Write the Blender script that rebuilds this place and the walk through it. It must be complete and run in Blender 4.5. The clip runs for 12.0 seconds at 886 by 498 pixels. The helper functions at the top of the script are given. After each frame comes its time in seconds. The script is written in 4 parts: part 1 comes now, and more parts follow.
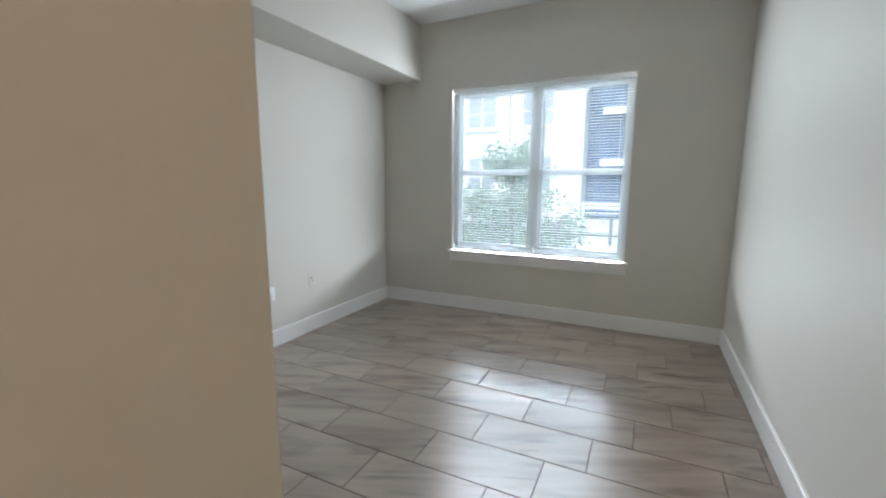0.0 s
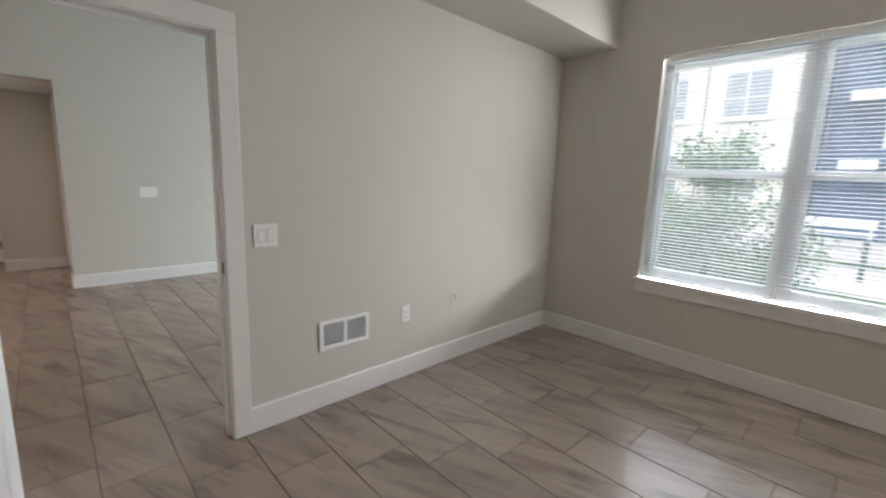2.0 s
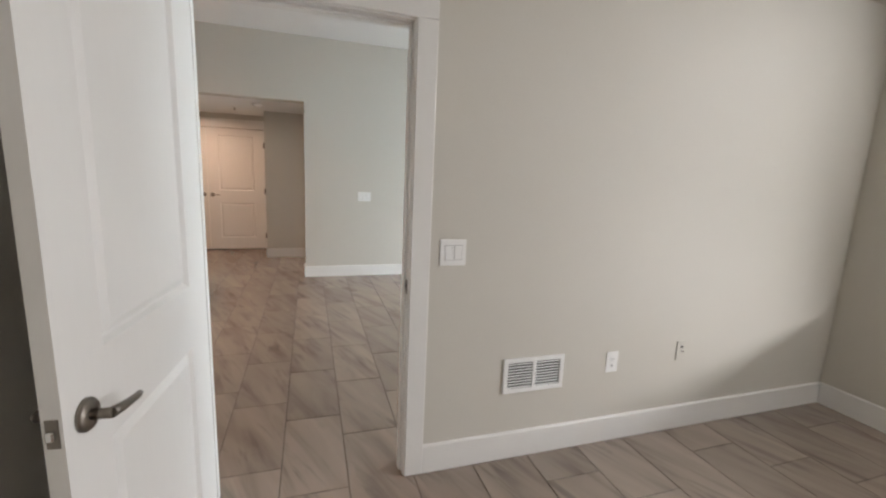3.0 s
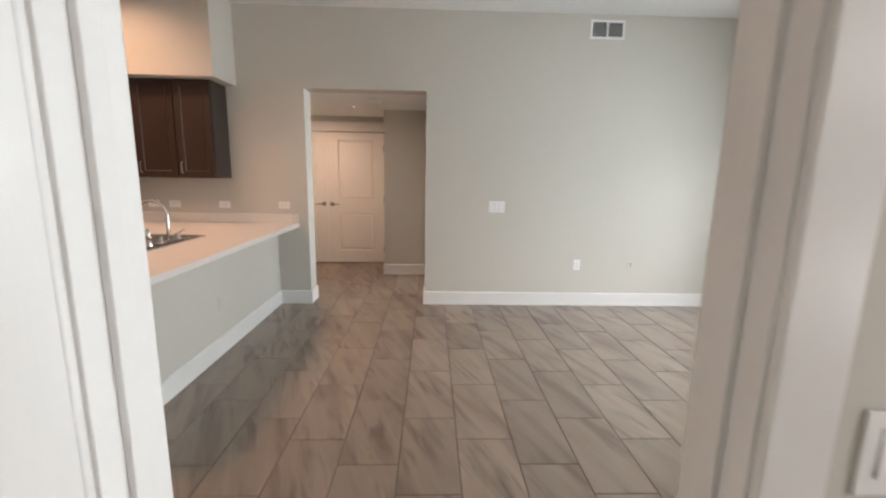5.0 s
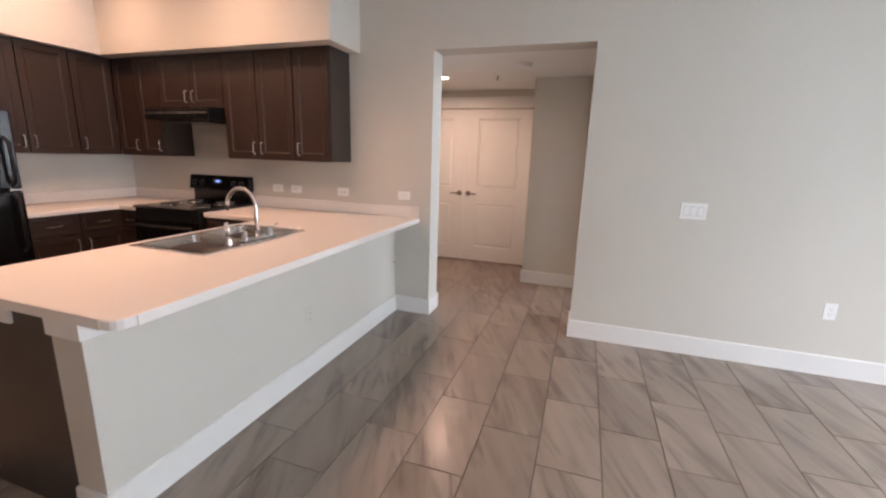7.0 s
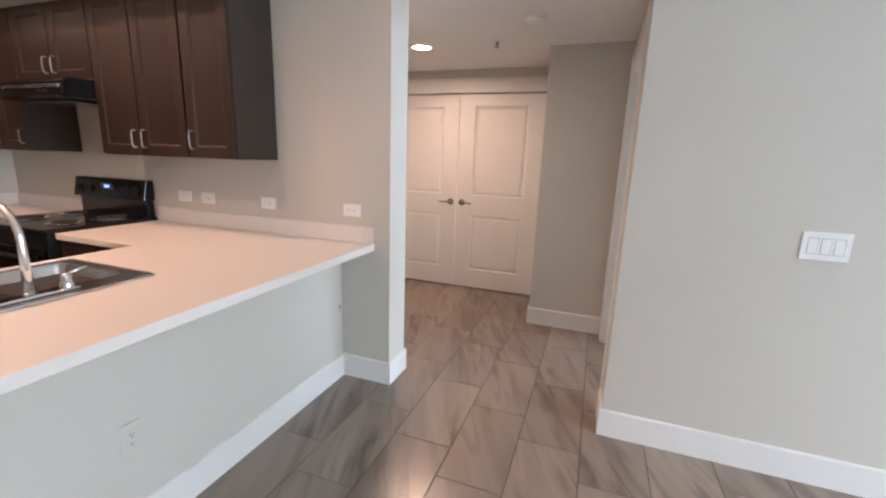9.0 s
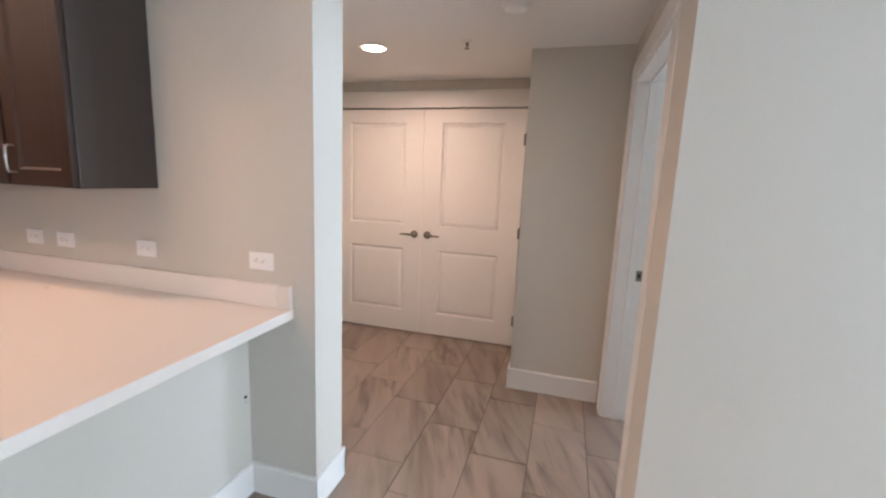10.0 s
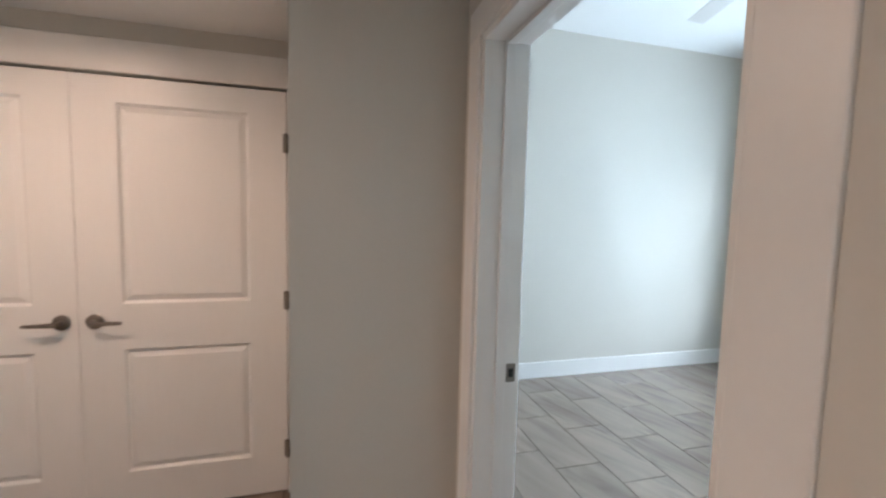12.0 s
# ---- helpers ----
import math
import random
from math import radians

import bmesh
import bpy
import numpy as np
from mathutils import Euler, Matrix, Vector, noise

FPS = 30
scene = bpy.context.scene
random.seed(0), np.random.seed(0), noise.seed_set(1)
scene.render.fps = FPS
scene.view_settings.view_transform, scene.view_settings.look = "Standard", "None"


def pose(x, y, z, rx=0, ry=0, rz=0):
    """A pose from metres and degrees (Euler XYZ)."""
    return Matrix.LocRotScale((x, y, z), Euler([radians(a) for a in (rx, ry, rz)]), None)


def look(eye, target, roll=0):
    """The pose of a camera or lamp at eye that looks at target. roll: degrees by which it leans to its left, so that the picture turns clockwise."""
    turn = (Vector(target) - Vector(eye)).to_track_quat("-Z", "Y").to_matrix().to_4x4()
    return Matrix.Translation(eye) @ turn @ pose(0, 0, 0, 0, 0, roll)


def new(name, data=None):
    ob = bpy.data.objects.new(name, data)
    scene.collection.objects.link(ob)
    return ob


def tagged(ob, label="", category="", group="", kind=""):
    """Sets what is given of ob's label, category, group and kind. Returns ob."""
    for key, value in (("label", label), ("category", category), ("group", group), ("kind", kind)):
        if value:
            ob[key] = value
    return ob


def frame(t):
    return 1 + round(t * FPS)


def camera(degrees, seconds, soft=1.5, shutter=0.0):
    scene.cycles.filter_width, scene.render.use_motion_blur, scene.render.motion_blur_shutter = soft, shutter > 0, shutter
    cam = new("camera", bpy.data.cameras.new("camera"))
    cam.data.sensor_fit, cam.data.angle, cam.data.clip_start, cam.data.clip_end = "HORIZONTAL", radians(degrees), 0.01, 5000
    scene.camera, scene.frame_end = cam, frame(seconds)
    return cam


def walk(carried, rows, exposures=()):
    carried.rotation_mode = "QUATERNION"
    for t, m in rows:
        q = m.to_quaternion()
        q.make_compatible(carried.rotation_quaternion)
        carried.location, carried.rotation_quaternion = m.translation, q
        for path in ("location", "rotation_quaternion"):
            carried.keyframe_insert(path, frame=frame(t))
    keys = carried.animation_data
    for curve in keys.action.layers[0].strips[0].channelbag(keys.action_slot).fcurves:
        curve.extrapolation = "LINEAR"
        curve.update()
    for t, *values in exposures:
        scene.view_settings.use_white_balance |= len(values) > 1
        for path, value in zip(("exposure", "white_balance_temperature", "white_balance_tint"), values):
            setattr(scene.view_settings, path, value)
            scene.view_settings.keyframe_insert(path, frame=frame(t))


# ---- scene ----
cam = camera(93.4, 12.0, 2.2, 0.25)
PATH = [
    (0, (0.201, 0.201, 1.411), (-0.658, 1.979, 1.098), 0.2),
    (0.5, (0.094, 0.340, 1.422), (-0.592, 2.197, 1.105), -0.9),
    (0.8, (-0.017, 0.459, 1.409), (-0.681, 2.321, 1.103), -0.6),
    (1, (-0.053, 0.559, 1.41), (-0.814, 2.386, 1.121), 0.2),
    (1.5, (-0.191, 0.755, 1.41), (-1.294, 2.385, 1.059), 3.2),
    (2, (-0.409, 0.909, 1.427), (-1.835, 2.269, 1.085), 2.2),
    (2.5, (-0.624, 1.038, 1.426), (-2.334, 2.027, 1.111), 2.3),
    (3, (-0.868, 1.111, 1.427), (-2.742, 1.719, 1.082), 2.5),
    (3.2, (-0.988, 1.121, 1.425), (-2.876, 1.681, 1.078), 1.8),
    (4.8, (-2.024, 1.143, 1.422), (-3.991, 1.258, 1.08), 1.1),
    (5, (-2.152, 1.113, 1.429), (-4.128, 1.175, 1.079), 1.0),
    (5.5, (-2.45, 1.077, 1.445), (-4.414, 0.950, 1.088), 1.4),
    (6, (-2.714, 1.044, 1.432), (-4.651, 0.709, 1.061), 1.2),
    (6.5, (-2.963, 1.024, 1.437), (-4.86, 0.531, 1.037), 1.0),
    (7, (-3.235, 1.065, 1.434), (-5.09, 0.452, 1.001), 1.7),
    (7.2, (-3.337, 1.087, 1.43), (-5.181, 0.452, 0.987), 1.8),
    (9, (-4.516, 0.909, 1.406), (-6.356, 0.249, 0.981), 2.0),
    (9.5, (-4.864, 0.830, 1.414), (-6.726, 0.210, 1.031), 2.1),
    (10, (-5.242, 0.746, 1.444), (-7.139, 0.199, 1.121), 2.4),
    (10.5, (-5.588, 0.659, 1.463), (-7.53, 0.271, 1.182), 2.0),
    (11, (-5.941, 0.617, 1.463), (-7.916, 0.422, 1.208), 2.4),
    (11.2, (-6.075, 0.607, 1.473), (-8.057, 0.507, 1.226), 2.5),
    (11.5, (-6.282, 0.590, 1.464), (-8.268, 0.676, 1.247), 2.2),
    (12, (-6.603, 0.590, 1.469), (-8.526, 1.115, 1.311), 1.4),
]
EXPOSURES = [(0, 1.52, 6000, 9), (1.2, 1.29, 6350, 12), (2, 1.28, 6750, 15), (3, 1.56, 7000, 17), (4.8, 1.58, 7200, 19), (5.6, 1.63, 7200, 21), (7, 1.74, 6850, 24), (9.5, 1.92, 6400, 19), (11, 2.02, 6200, 16), (12, 1.72, 6100, 13)]
SKY, SUN, BED, EDGE, LIV, BED2, HALL, KIT, CLOSET = 0.11, 1.3, 310.0, 25.0, 31.5, 35.0, 5.2, 4.8, 7.2
walk(cam, [(t, look(eye, target, roll)) for t, eye, target, roll in PATH], EXPOSURES)

# ---- world, sun and lamps ----
world = bpy.data.worlds.new("sky")
scene.world = world
world.use_nodes = True
wn = world.node_tree.nodes
sky = wn.new("ShaderNodeTexSky")
sky.sky_type = "NISHITA"
sky.sun_disc = False
sky.sun_elevation = radians(52)
sky.sun_rotation = radians(200)
world.node_tree.links.new(sky.outputs[0], wn["Background"].inputs[0])
wn["Background"].inputs[1].default_value = SKY


def lamp(name, kind, m, energy, color=(1, 1, 1), **more):
    data = bpy.data.lights.new(name, kind)
    data.energy, data.color = energy, color
    ob = new(name, data)
    ob.matrix_world = m
    if kind == "SUN":
        data.angle = radians(0.6)
    if kind == "AREA":
        data.shape = more.get("shape", "RECTANGLE")
        data.size = more["size"]
        data.size_y = more.get("size_y", more["size"])
        data.spread = radians(more.get("spread", 180))
    if kind == "SPOT":
        data.spot_size, data.spot_blend, data.shadow_soft_size = radians(more["cone"]), 0.6, 0.05
    return ob


lamp("sun", "SUN", look((0, 0, 30), (5, 16, 6)), SUN, (1.0, 0.95, 0.88))
# fill lamp added outside above the view, stands in for sky light
lamp("window_light_bedroom", "AREA", look((-0.85, 9.0, 5.25), (-0.85, 4.5, 1.5)), BED, (0.80, 0.91, 1.0), size=6.0, size_y=2.8)
# thin strip lamps added at head and sill to brighten the bedroom
for x, z, w, h, share in ((-0.845, 2.372, 1.78, 0.013, 0.5), (-0.845, 0.684, 1.74, 0.010, 0.5)):
    lamp("window_edge_light", "AREA", look((x, 4.462, z), (x, 0, z - 1.8)), EDGE * share, (0.90, 0.96, 1.0), size=w, size_y=h)
lamp("window_light_living", "AREA", look((-4.5, 5.15, 1.55), (-4.5, 0, 1.0)), LIV, (0.735, 0.905, 1.0), size=2.1, size_y=1.7, spread=140)
lamp("window_light_far_bedroom", "AREA", look((-8.5, 4.78, 1.55), (-8.5, 0, 1.4)), BED2, (0.70, 0.87, 1.0), size=1.7, size_y=1.7)

# ---- building helpers ----


def box(bm, x0, x1, y0, y1, z0, z1):
    x0, x1, y0, y1, z0, z1 = min(x0, x1), max(x0, x1), min(y0, y1), max(y0, y1), min(z0, z1), max(z0, z1)
    v = [bm.verts.new((x, y, z)) for x in (x0, x1) for y in (y0, y1) for z in (z0, z1)]
    for a in ((0, 1, 3, 2), (4, 6, 7, 5), (0, 4, 5, 1), (2, 3, 7, 6), (0, 2, 6, 4), (1, 5, 7, 3)):
        bm.faces.new([v[i] for i in a])
    return v


def cube(x0, x1, y0, y1, z0, z1, bevel=0.0, seg=2):
    bm = bmesh.new()
    box(bm, x0, x1, y0, y1, z0, z1)
    if bevel:
        soften(bm, bevel, seg)
    return bm


def soften(bm, width, seg=2, angle=30):
    bm.normal_update()
    edges = [e for e in bm.edges if len(e.link_faces) == 2 and e.calc_face_angle(0) > radians(angle)]
    bmesh.ops.bevel(bm, geom=edges, offset=width, segments=seg, affect="EDGES", profile=0.5, clamp_overlap=True)


def tube(bm, points, r, seg=14, caps=True, radii=None):
    points = [Vector(p) for p in points]
    rings = []
    side = None
    for i, p in enumerate(points):
        d = (points[min(i + 1, len(points) - 1)] - points[max(i - 1, 0)]).normalized()
        if side is None:
            side = d.orthogonal().normalized()
        side = (side - d * side.dot(d)).normalized()
        up = d.cross(side)
        rr = radii[i] if radii else r
        rings.append([bm.verts.new(p + rr * (math.cos(a) * side + math.sin(a) * up)) for a in [2 * math.pi * k / seg for k in range(seg)]])
    for a, b in zip(rings, rings[1:]):
        for k in range(seg):
            f = bm.faces.new((a[k], a[(k + 1) % seg], b[(k + 1) % seg], b[k]))
            f.smooth = True
    if caps:
        bm.faces.new(rings[0][::-1])
        bm.faces.new(rings[-1])
    return bm


def cyl(p0, p1, r, seg=24, bevel=0.0):
    bm = tube(bmesh.new(), (p0, p1), r, seg)
    if bevel:
        soften(bm, bevel, 2, 50)
    return bm


def lathe(center, profile, seg=32, axis="z"):
    """A turned shape from (radius, height) pairs about an axis through center."""
    bm = bmesh.new()
    rings = []
    for r, h in profile:
        ring = []
        for k in range(seg):
            a = 2 * math.pi * k / seg
            u, v = r * math.cos(a), r * math.sin(a)
            off = {"z": (u, v, h), "x": (h, u, v), "y": (v, h, u)}[axis]
            ring.append(bm.verts.new(Vector(center) + Vector(off)))
        rings.append(ring)
    for a, b in zip(rings, rings[1:]):
        for k in range(seg):
            bm.faces.new((a[k], a[(k + 1) % seg], b[(k + 1) % seg], b[k])).smooth = True
    if profile[0][0] > 0:
        bm.faces.new(rings[0][::-1])
    if profile[-1][0] > 0:
        bm.faces.new(rings[-1])
    return bm


def slab(us, vs, solid, t0, t1, axis):
    """A plate with openings: cells of the grid us x vs that solid(u, v) keeps, from t0 to t1 along the axis."""
    bm = bmesh.new()
    us, vs = sorted(set(us)), sorted(set(vs))
    keep = {(i, j): solid((us[i] + us[i + 1]) / 2, (vs[j] + vs[j + 1]) / 2) for i in range(len(us) - 1) for j in range(len(vs) - 1)}
    made = {}

    def vert(i, j, t):
        if (i, j, t) not in made:
            u, v = us[i], vs[j]
            made[i, j, t] = bm.verts.new({"x": (t, u, v), "y": (u, t, v), "z": (u, v, t)}[axis])
        return made[i, j, t]

    for (i, j), on in keep.items():
        if not on:
            continue
        for t in (t0, t1):
            bm.faces.new([vert(a, b, t) for a, b in ((i, j), (i + 1, j), (i + 1, j + 1), (i, j + 1))])
        for (a, b), (c, d), other in (((i, j), (i + 1, j), (i, j - 1)), ((i + 1, j), (i + 1, j + 1), (i + 1, j)), ((i, j + 1), (i + 1, j + 1), (i, j + 1)), ((i, j), (i, j + 1), (i - 1, j))):
            if not keep.get(other):
                bm.faces.new((vert(a, b, t0), vert(c, d, t0), vert(c, d, t1), vert(a, b, t1)))
    bmesh.ops.recalc_face_normals(bm, faces=bm.faces)
    bmesh.ops.dissolve_limit(bm, angle_limit=0.01, verts=bm.verts, edges=bm.edges)
    return bm


ORIGIN = {}


def finish(ob, bm, material):
    bmesh.ops.recalc_face_normals(bm, faces=bm.faces)
    bm.to_mesh(ob.data)
    bm.free()
    if material:
        ob.data.materials.append(material)
    return ob


def thing(name, base, label, category, group="", kind=""):
    ob = new(name)
    ob.empty_display_size = 0.1
    ob.location = base
    ORIGIN[ob] = Vector(base)
    return tagged(ob, label, category, group, kind)


def part(name, bm, material, parent, label=""):
    """One mesh under a thing or a part; the mesh is given in the world's places."""
    ORIGIN_AT = ORIGIN[parent]
    bmesh.ops.translate(bm, verts=bm.verts, vec=-ORIGIN_AT)
    ob = finish(new(name, bpy.data.meshes.new(name)), bm, material)
    ob.parent = parent
    ORIGIN[ob] = ORIGIN_AT
    return tagged(ob, label)


def solo(name, bm, material, label="", category="", group="", kind=""):
    ob = finish(new(name, bpy.data.meshes.new(name)), bm, material)
    ORIGIN[ob] = Vector((0, 0, 0))
    return tagged(ob, label, category, group, kind)


def structure(name, bm, material, label, category="wall"):
    return solo(name, bm, material, label, category, "", "structure")


# ---- materials ----


def material(name, color, rough=0.5, metal=0.0, vary=0.06, fine=60.0, coarse=3.0, bump=0.1, bump_scale=200.0, coat=0.0, stretch=(1, 1, 1), spec=0.5):
    m = bpy.data.materials.new(name)
    m.use_nodes = True
    n, l = m.node_tree.nodes, m.node_tree.links
    b = n["Principled BSDF"]
    b.inputs["Roughness"].default_value, b.inputs["Metallic"].default_value = rough, metal
    b.inputs["Coat Weight"].default_value = coat
    b.inputs["Specular IOR Level"].default_value = spec
    co = n.new("ShaderNodeTexCoord")
    mp = n.new("ShaderNodeMapping")
    mp.inputs["Scale"].default_value = stretch
    l.new(co.outputs["Object"], mp.inputs["Vector"])
    total = None
    for scale, weight in ((fine, 0.4), (coarse, 0.6)):
        t = n.new("ShaderNodeTexNoise")
        t.inputs["Scale"].default_value, t.inputs["Detail"].default_value = scale, 4
        l.new(mp.outputs[0], t.inputs["Vector"])
        mul = n.new("ShaderNodeMath")
        mul.operation = "MULTIPLY_ADD"
        mul.inputs[1].default_value = weight
        l.new(t.outputs["Fac"], mul.inputs[0])
        if total:
            l.new(total, mul.inputs[2])
        else:
            mul.inputs[2].default_value = 0.0
        total = mul.outputs[0]
    ramp = n.new("ShaderNodeMapRange")
    ramp.inputs["From Min"].default_value, ramp.inputs["From Max"].default_value = 0.3, 0.7
    ramp.inputs["To Min"].default_value, ramp.inputs["To Max"].default_value = 1 - vary, 1 + vary
    l.new(total, ramp.inputs["Value"])
    mix = n.new("ShaderNodeVectorMath")
    mix.operation = "SCALE"
    mix.inputs[0].default_value = color
    l.new(ramp.outputs[0], mix.inputs["Scale"])
    l.new(mix.outputs[0], b.inputs["Base Color"])
    rr = n.new("ShaderNodeMapRange")
    rr.inputs["From Min"].default_value, rr.inputs["From Max"].default_value = 0.3, 0.7
    rr.inputs["To Min"].default_value, rr.inputs["To Max"].default_value = max(rough - 0.06, 0.02), min(rough + 0.06, 1)
    l.new(total, rr.inputs["Value"])
    l.new(rr.outputs[0], b.inputs["Roughness"])
    if bump:
        t = n.new("ShaderNodeTexNoise")
        t.inputs["Scale"].default_value, t.inputs["Detail"].default_value = bump_scale, 3
        l.new(mp.outputs[0], t.inputs["Vector"])
        bp = n.new("ShaderNodeBump")
        bp.inputs["Strength"].default_value, bp.inputs["Distance"].default_value = bump, 0.002
        l.new(t.outputs["Fac"], bp.inputs["Height"])
        l.new(bp.outputs[0], b.inputs["Normal"])
    return m


def glow(name, color, strength):
    m = bpy.data.materials.new(name)
    m.use_nodes = True
    b = m.node_tree.nodes["Principled BSDF"]
    b.inputs["Base Color"].default_value = (0.8, 0.8, 0.8, 1)
    b.inputs["Emission Color"].default_value = (*color, 1)
    b.inputs["Emission Strength"].default_value = strength
    return m


def tile_material():
    m = bpy.data.materials.new("porcelain_floor_tile")
    m.use_nodes = True
    n, l = m.node_tree.nodes, m.node_tree.links
    b = n["Principled BSDF"]
    co, info = n.new("ShaderNodeTexCoord"), n.new("ShaderNodeObjectInfo")
    geo = n.new("ShaderNodeNewGeometry")
    add = n.new("ShaderNodeMath")
    l.new(info.outputs["Random"], add.inputs[0])
    l.new(geo.outputs["Random Per Island"], add.inputs[1])
    off = n.new("ShaderNodeVectorMath")
    off.operation = "SCALE"
    off.inputs[0].default_value = (37.0, 61.0, 23.0)
    l.new(add.outputs[0], off.inputs["Scale"])
    mp = n.new("ShaderNodeMapping")
    mp.inputs["Rotation"].default_value = (0, 0, radians(-22))
    l.new(co.outputs["Object"], mp.inputs["Vector"])
    st = n.new("ShaderNodeVectorMath")
    st.operation = "MULTIPLY"
    st.inputs[1].default_value = (1.0, 6.6, 1.0)
    l.new(mp.outputs[0], st.inputs[0])
    sh = n.new("ShaderNodeVectorMath")
    l.new(st.outputs[0], sh.inputs[0])
    l.new(off.outputs[0], sh.inputs[1])
    veins = n.new("ShaderNodeTexNoise")
    veins.inputs["Scale"].default_value, veins.inputs["Detail"].default_value, veins.inputs["Roughness"].default_value = 1.1, 3.5, 0.5
    veins.inputs["Distortion"].default_value = 0.6
    l.new(sh.outputs[0], veins.inputs["Vector"])
    ramp = n.new("ShaderNodeValToRGB")
    e = ramp.color_ramp.elements
    e[0].position, e[0].color = 0.30, (0.190, 0.146, 0.116, 1)
    e[1].position, e[1].color = 0.72, (0.290, 0.234, 0.191, 1)
    mid = e.new(0.44)
    mid.color = (0.244, 0.193, 0.156, 1)
    l.new(veins.outputs["Fac"], ramp.inputs[0])
    wisp_at = n.new("ShaderNodeVectorMath")
    wisp_at.operation = "MULTIPLY_ADD"
    wisp_at.inputs[1].default_value = (1.6, 11.0, 1.0)
    l.new(mp.outputs[0], wisp_at.inputs[0])
    l.new(off.outputs[0], wisp_at.inputs[2])
    wisp = n.new("ShaderNodeTexNoise")
    wisp.inputs["Scale"].default_value, wisp.inputs["Detail"].default_value, wisp.inputs["Roughness"].default_value = 1.05, 4.0, 0.55
    wisp.inputs["Distortion"].default_value = 1.1
    l.new(wisp_at.outputs[0], wisp.inputs["Vector"])
    patch = n.new("ShaderNodeTexNoise")
    patch.inputs["Scale"].default_value, patch.inputs["Detail"].default_value = 2.6, 2.0
    patch_at = n.new("ShaderNodeVectorMath")
    l.new(co.outputs["Object"], patch_at.inputs[0])
    l.new(off.outputs[0], patch_at.inputs[1])
    l.new(patch_at.outputs[0], patch.inputs["Vector"])
    thin = n.new("ShaderNodeMapRange")
    thin.inputs["From Min"].default_value, thin.inputs["From Max"].default_value = 0.50, 0.66
    l.new(wisp.outputs["Fac"], thin.inputs["Value"])
    some = n.new("ShaderNodeMapRange")
    some.inputs["From Min"].default_value, some.inputs["From Max"].default_value = 0.42, 0.62
    l.new(patch.outputs["Fac"], some.inputs["Value"])
    both = n.new("ShaderNodeMath")
    both.operation = "MULTIPLY"
    l.new(thin.outputs[0], both.inputs[0])
    l.new(some.outputs[0], both.inputs[1])
    wear = n.new("ShaderNodeMapRange")
    wear.inputs["To Min"].default_value, wear.inputs["To Max"].default_value = 1.0, 0.62
    l.new(both.outputs[0], wear.inputs["Value"])
    dark = n.new("ShaderNodeVectorMath")
    dark.operation = "SCALE"
    l.new(ramp.outputs[0], dark.inputs[0])
    l.new(wear.outputs[0], dark.inputs["Scale"])
    tone = n.new("ShaderNodeMapRange")
    tone.inputs["To Min"].default_value, tone.inputs["To Max"].default_value = 0.9, 1.1
    l.new(info.outputs["Random"], tone.inputs["Value"])
    sc = n.new("ShaderNodeVectorMath")
    sc.operation = "SCALE"
    l.new(dark.outputs[0], sc.inputs[0])
    l.new(tone.outputs[0], sc.inputs["Scale"])
    l.new(sc.outputs[0], b.inputs["Base Color"])
    rr = n.new("ShaderNodeMapRange")
    rr.inputs["To Min"].default_value, rr.inputs["To Max"].default_value = 0.29, 0.22
    l.new(veins.outputs["Fac"], rr.inputs["Value"])
    l.new(rr.outputs[0], b.inputs["Roughness"])
    b.inputs["IOR"].default_value = 1.62
    fine = n.new("ShaderNodeTexNoise")
    fine.inputs["Scale"].default_value = 45
    l.new(co.outputs["Object"], fine.inputs["Vector"])
    bp = n.new("ShaderNodeBump")
    bp.inputs["Strength"].default_value, bp.inputs["Distance"].default_value = 0.05, 0.002
    l.new(fine.outputs["Fac"], bp.inputs["Height"])
    l.new(bp.outputs[0], b.inputs["Normal"])
    return m


def glass_material(name, tint=(0.93, 0.97, 0.96)):
    m = bpy.data.materials.new(name)
    m.use_nodes = True
    b = m.node_tree.nodes["Principled BSDF"]
    b.inputs["Base Color"].default_value = (*tint, 1)
    b.inputs["Transmission Weight"].default_value = 1.0
    b.inputs["Roughness"].default_value = 0.0
    b.inputs["IOR"].default_value = 1.45
    n, l = m.node_tree.nodes, m.node_tree.links
    # pale translucent share mixed in as haze over the view outside
    veil, mix = n.new("ShaderNodeBsdfTranslucent"), n.new("ShaderNodeMixShader")
    veil.inputs["Color"].default_value = (0.85, 0.87, 0.88, 1)
    mix.inputs[0].default_value = 0.045
    l.new(b.outputs[0], mix.inputs[1])
    l.new(veil.outputs[0], mix.inputs[2])
    l.new(mix.outputs[0], n["Material Output"].inputs["Surface"])
    return m


PAINT = material("greige_wall_paint", (0.557, 0.532, 0.480), 0.62, vary=0.025, fine=90, coarse=1.3, bump=0.05, bump_scale=260)
CEIL = material("white_ceiling_paint", (0.78, 0.78, 0.77), 0.8, vary=0.02, coarse=1.5, bump=0.25, bump_scale=220)
TRIM = material("white_trim_enamel", (0.72, 0.71, 0.69), 0.35, vary=0.02, coarse=4, bump=0.04, bump_scale=80)
DOOR = material("white_door_enamel", (0.74, 0.73, 0.71), 0.38, vary=0.02, coarse=3, bump=0.10, bump_scale=120, stretch=(1, 1, 0.12))
TILE = tile_material()
GROUT = material("brown_grout", (0.092, 0.070, 0.055), 0.9, vary=0.15, fine=120, coarse=6, bump=0.4)
PLASTIC = material("white_plastic", (0.80, 0.80, 0.79), 0.35, vary=0.01, bump=0.0)
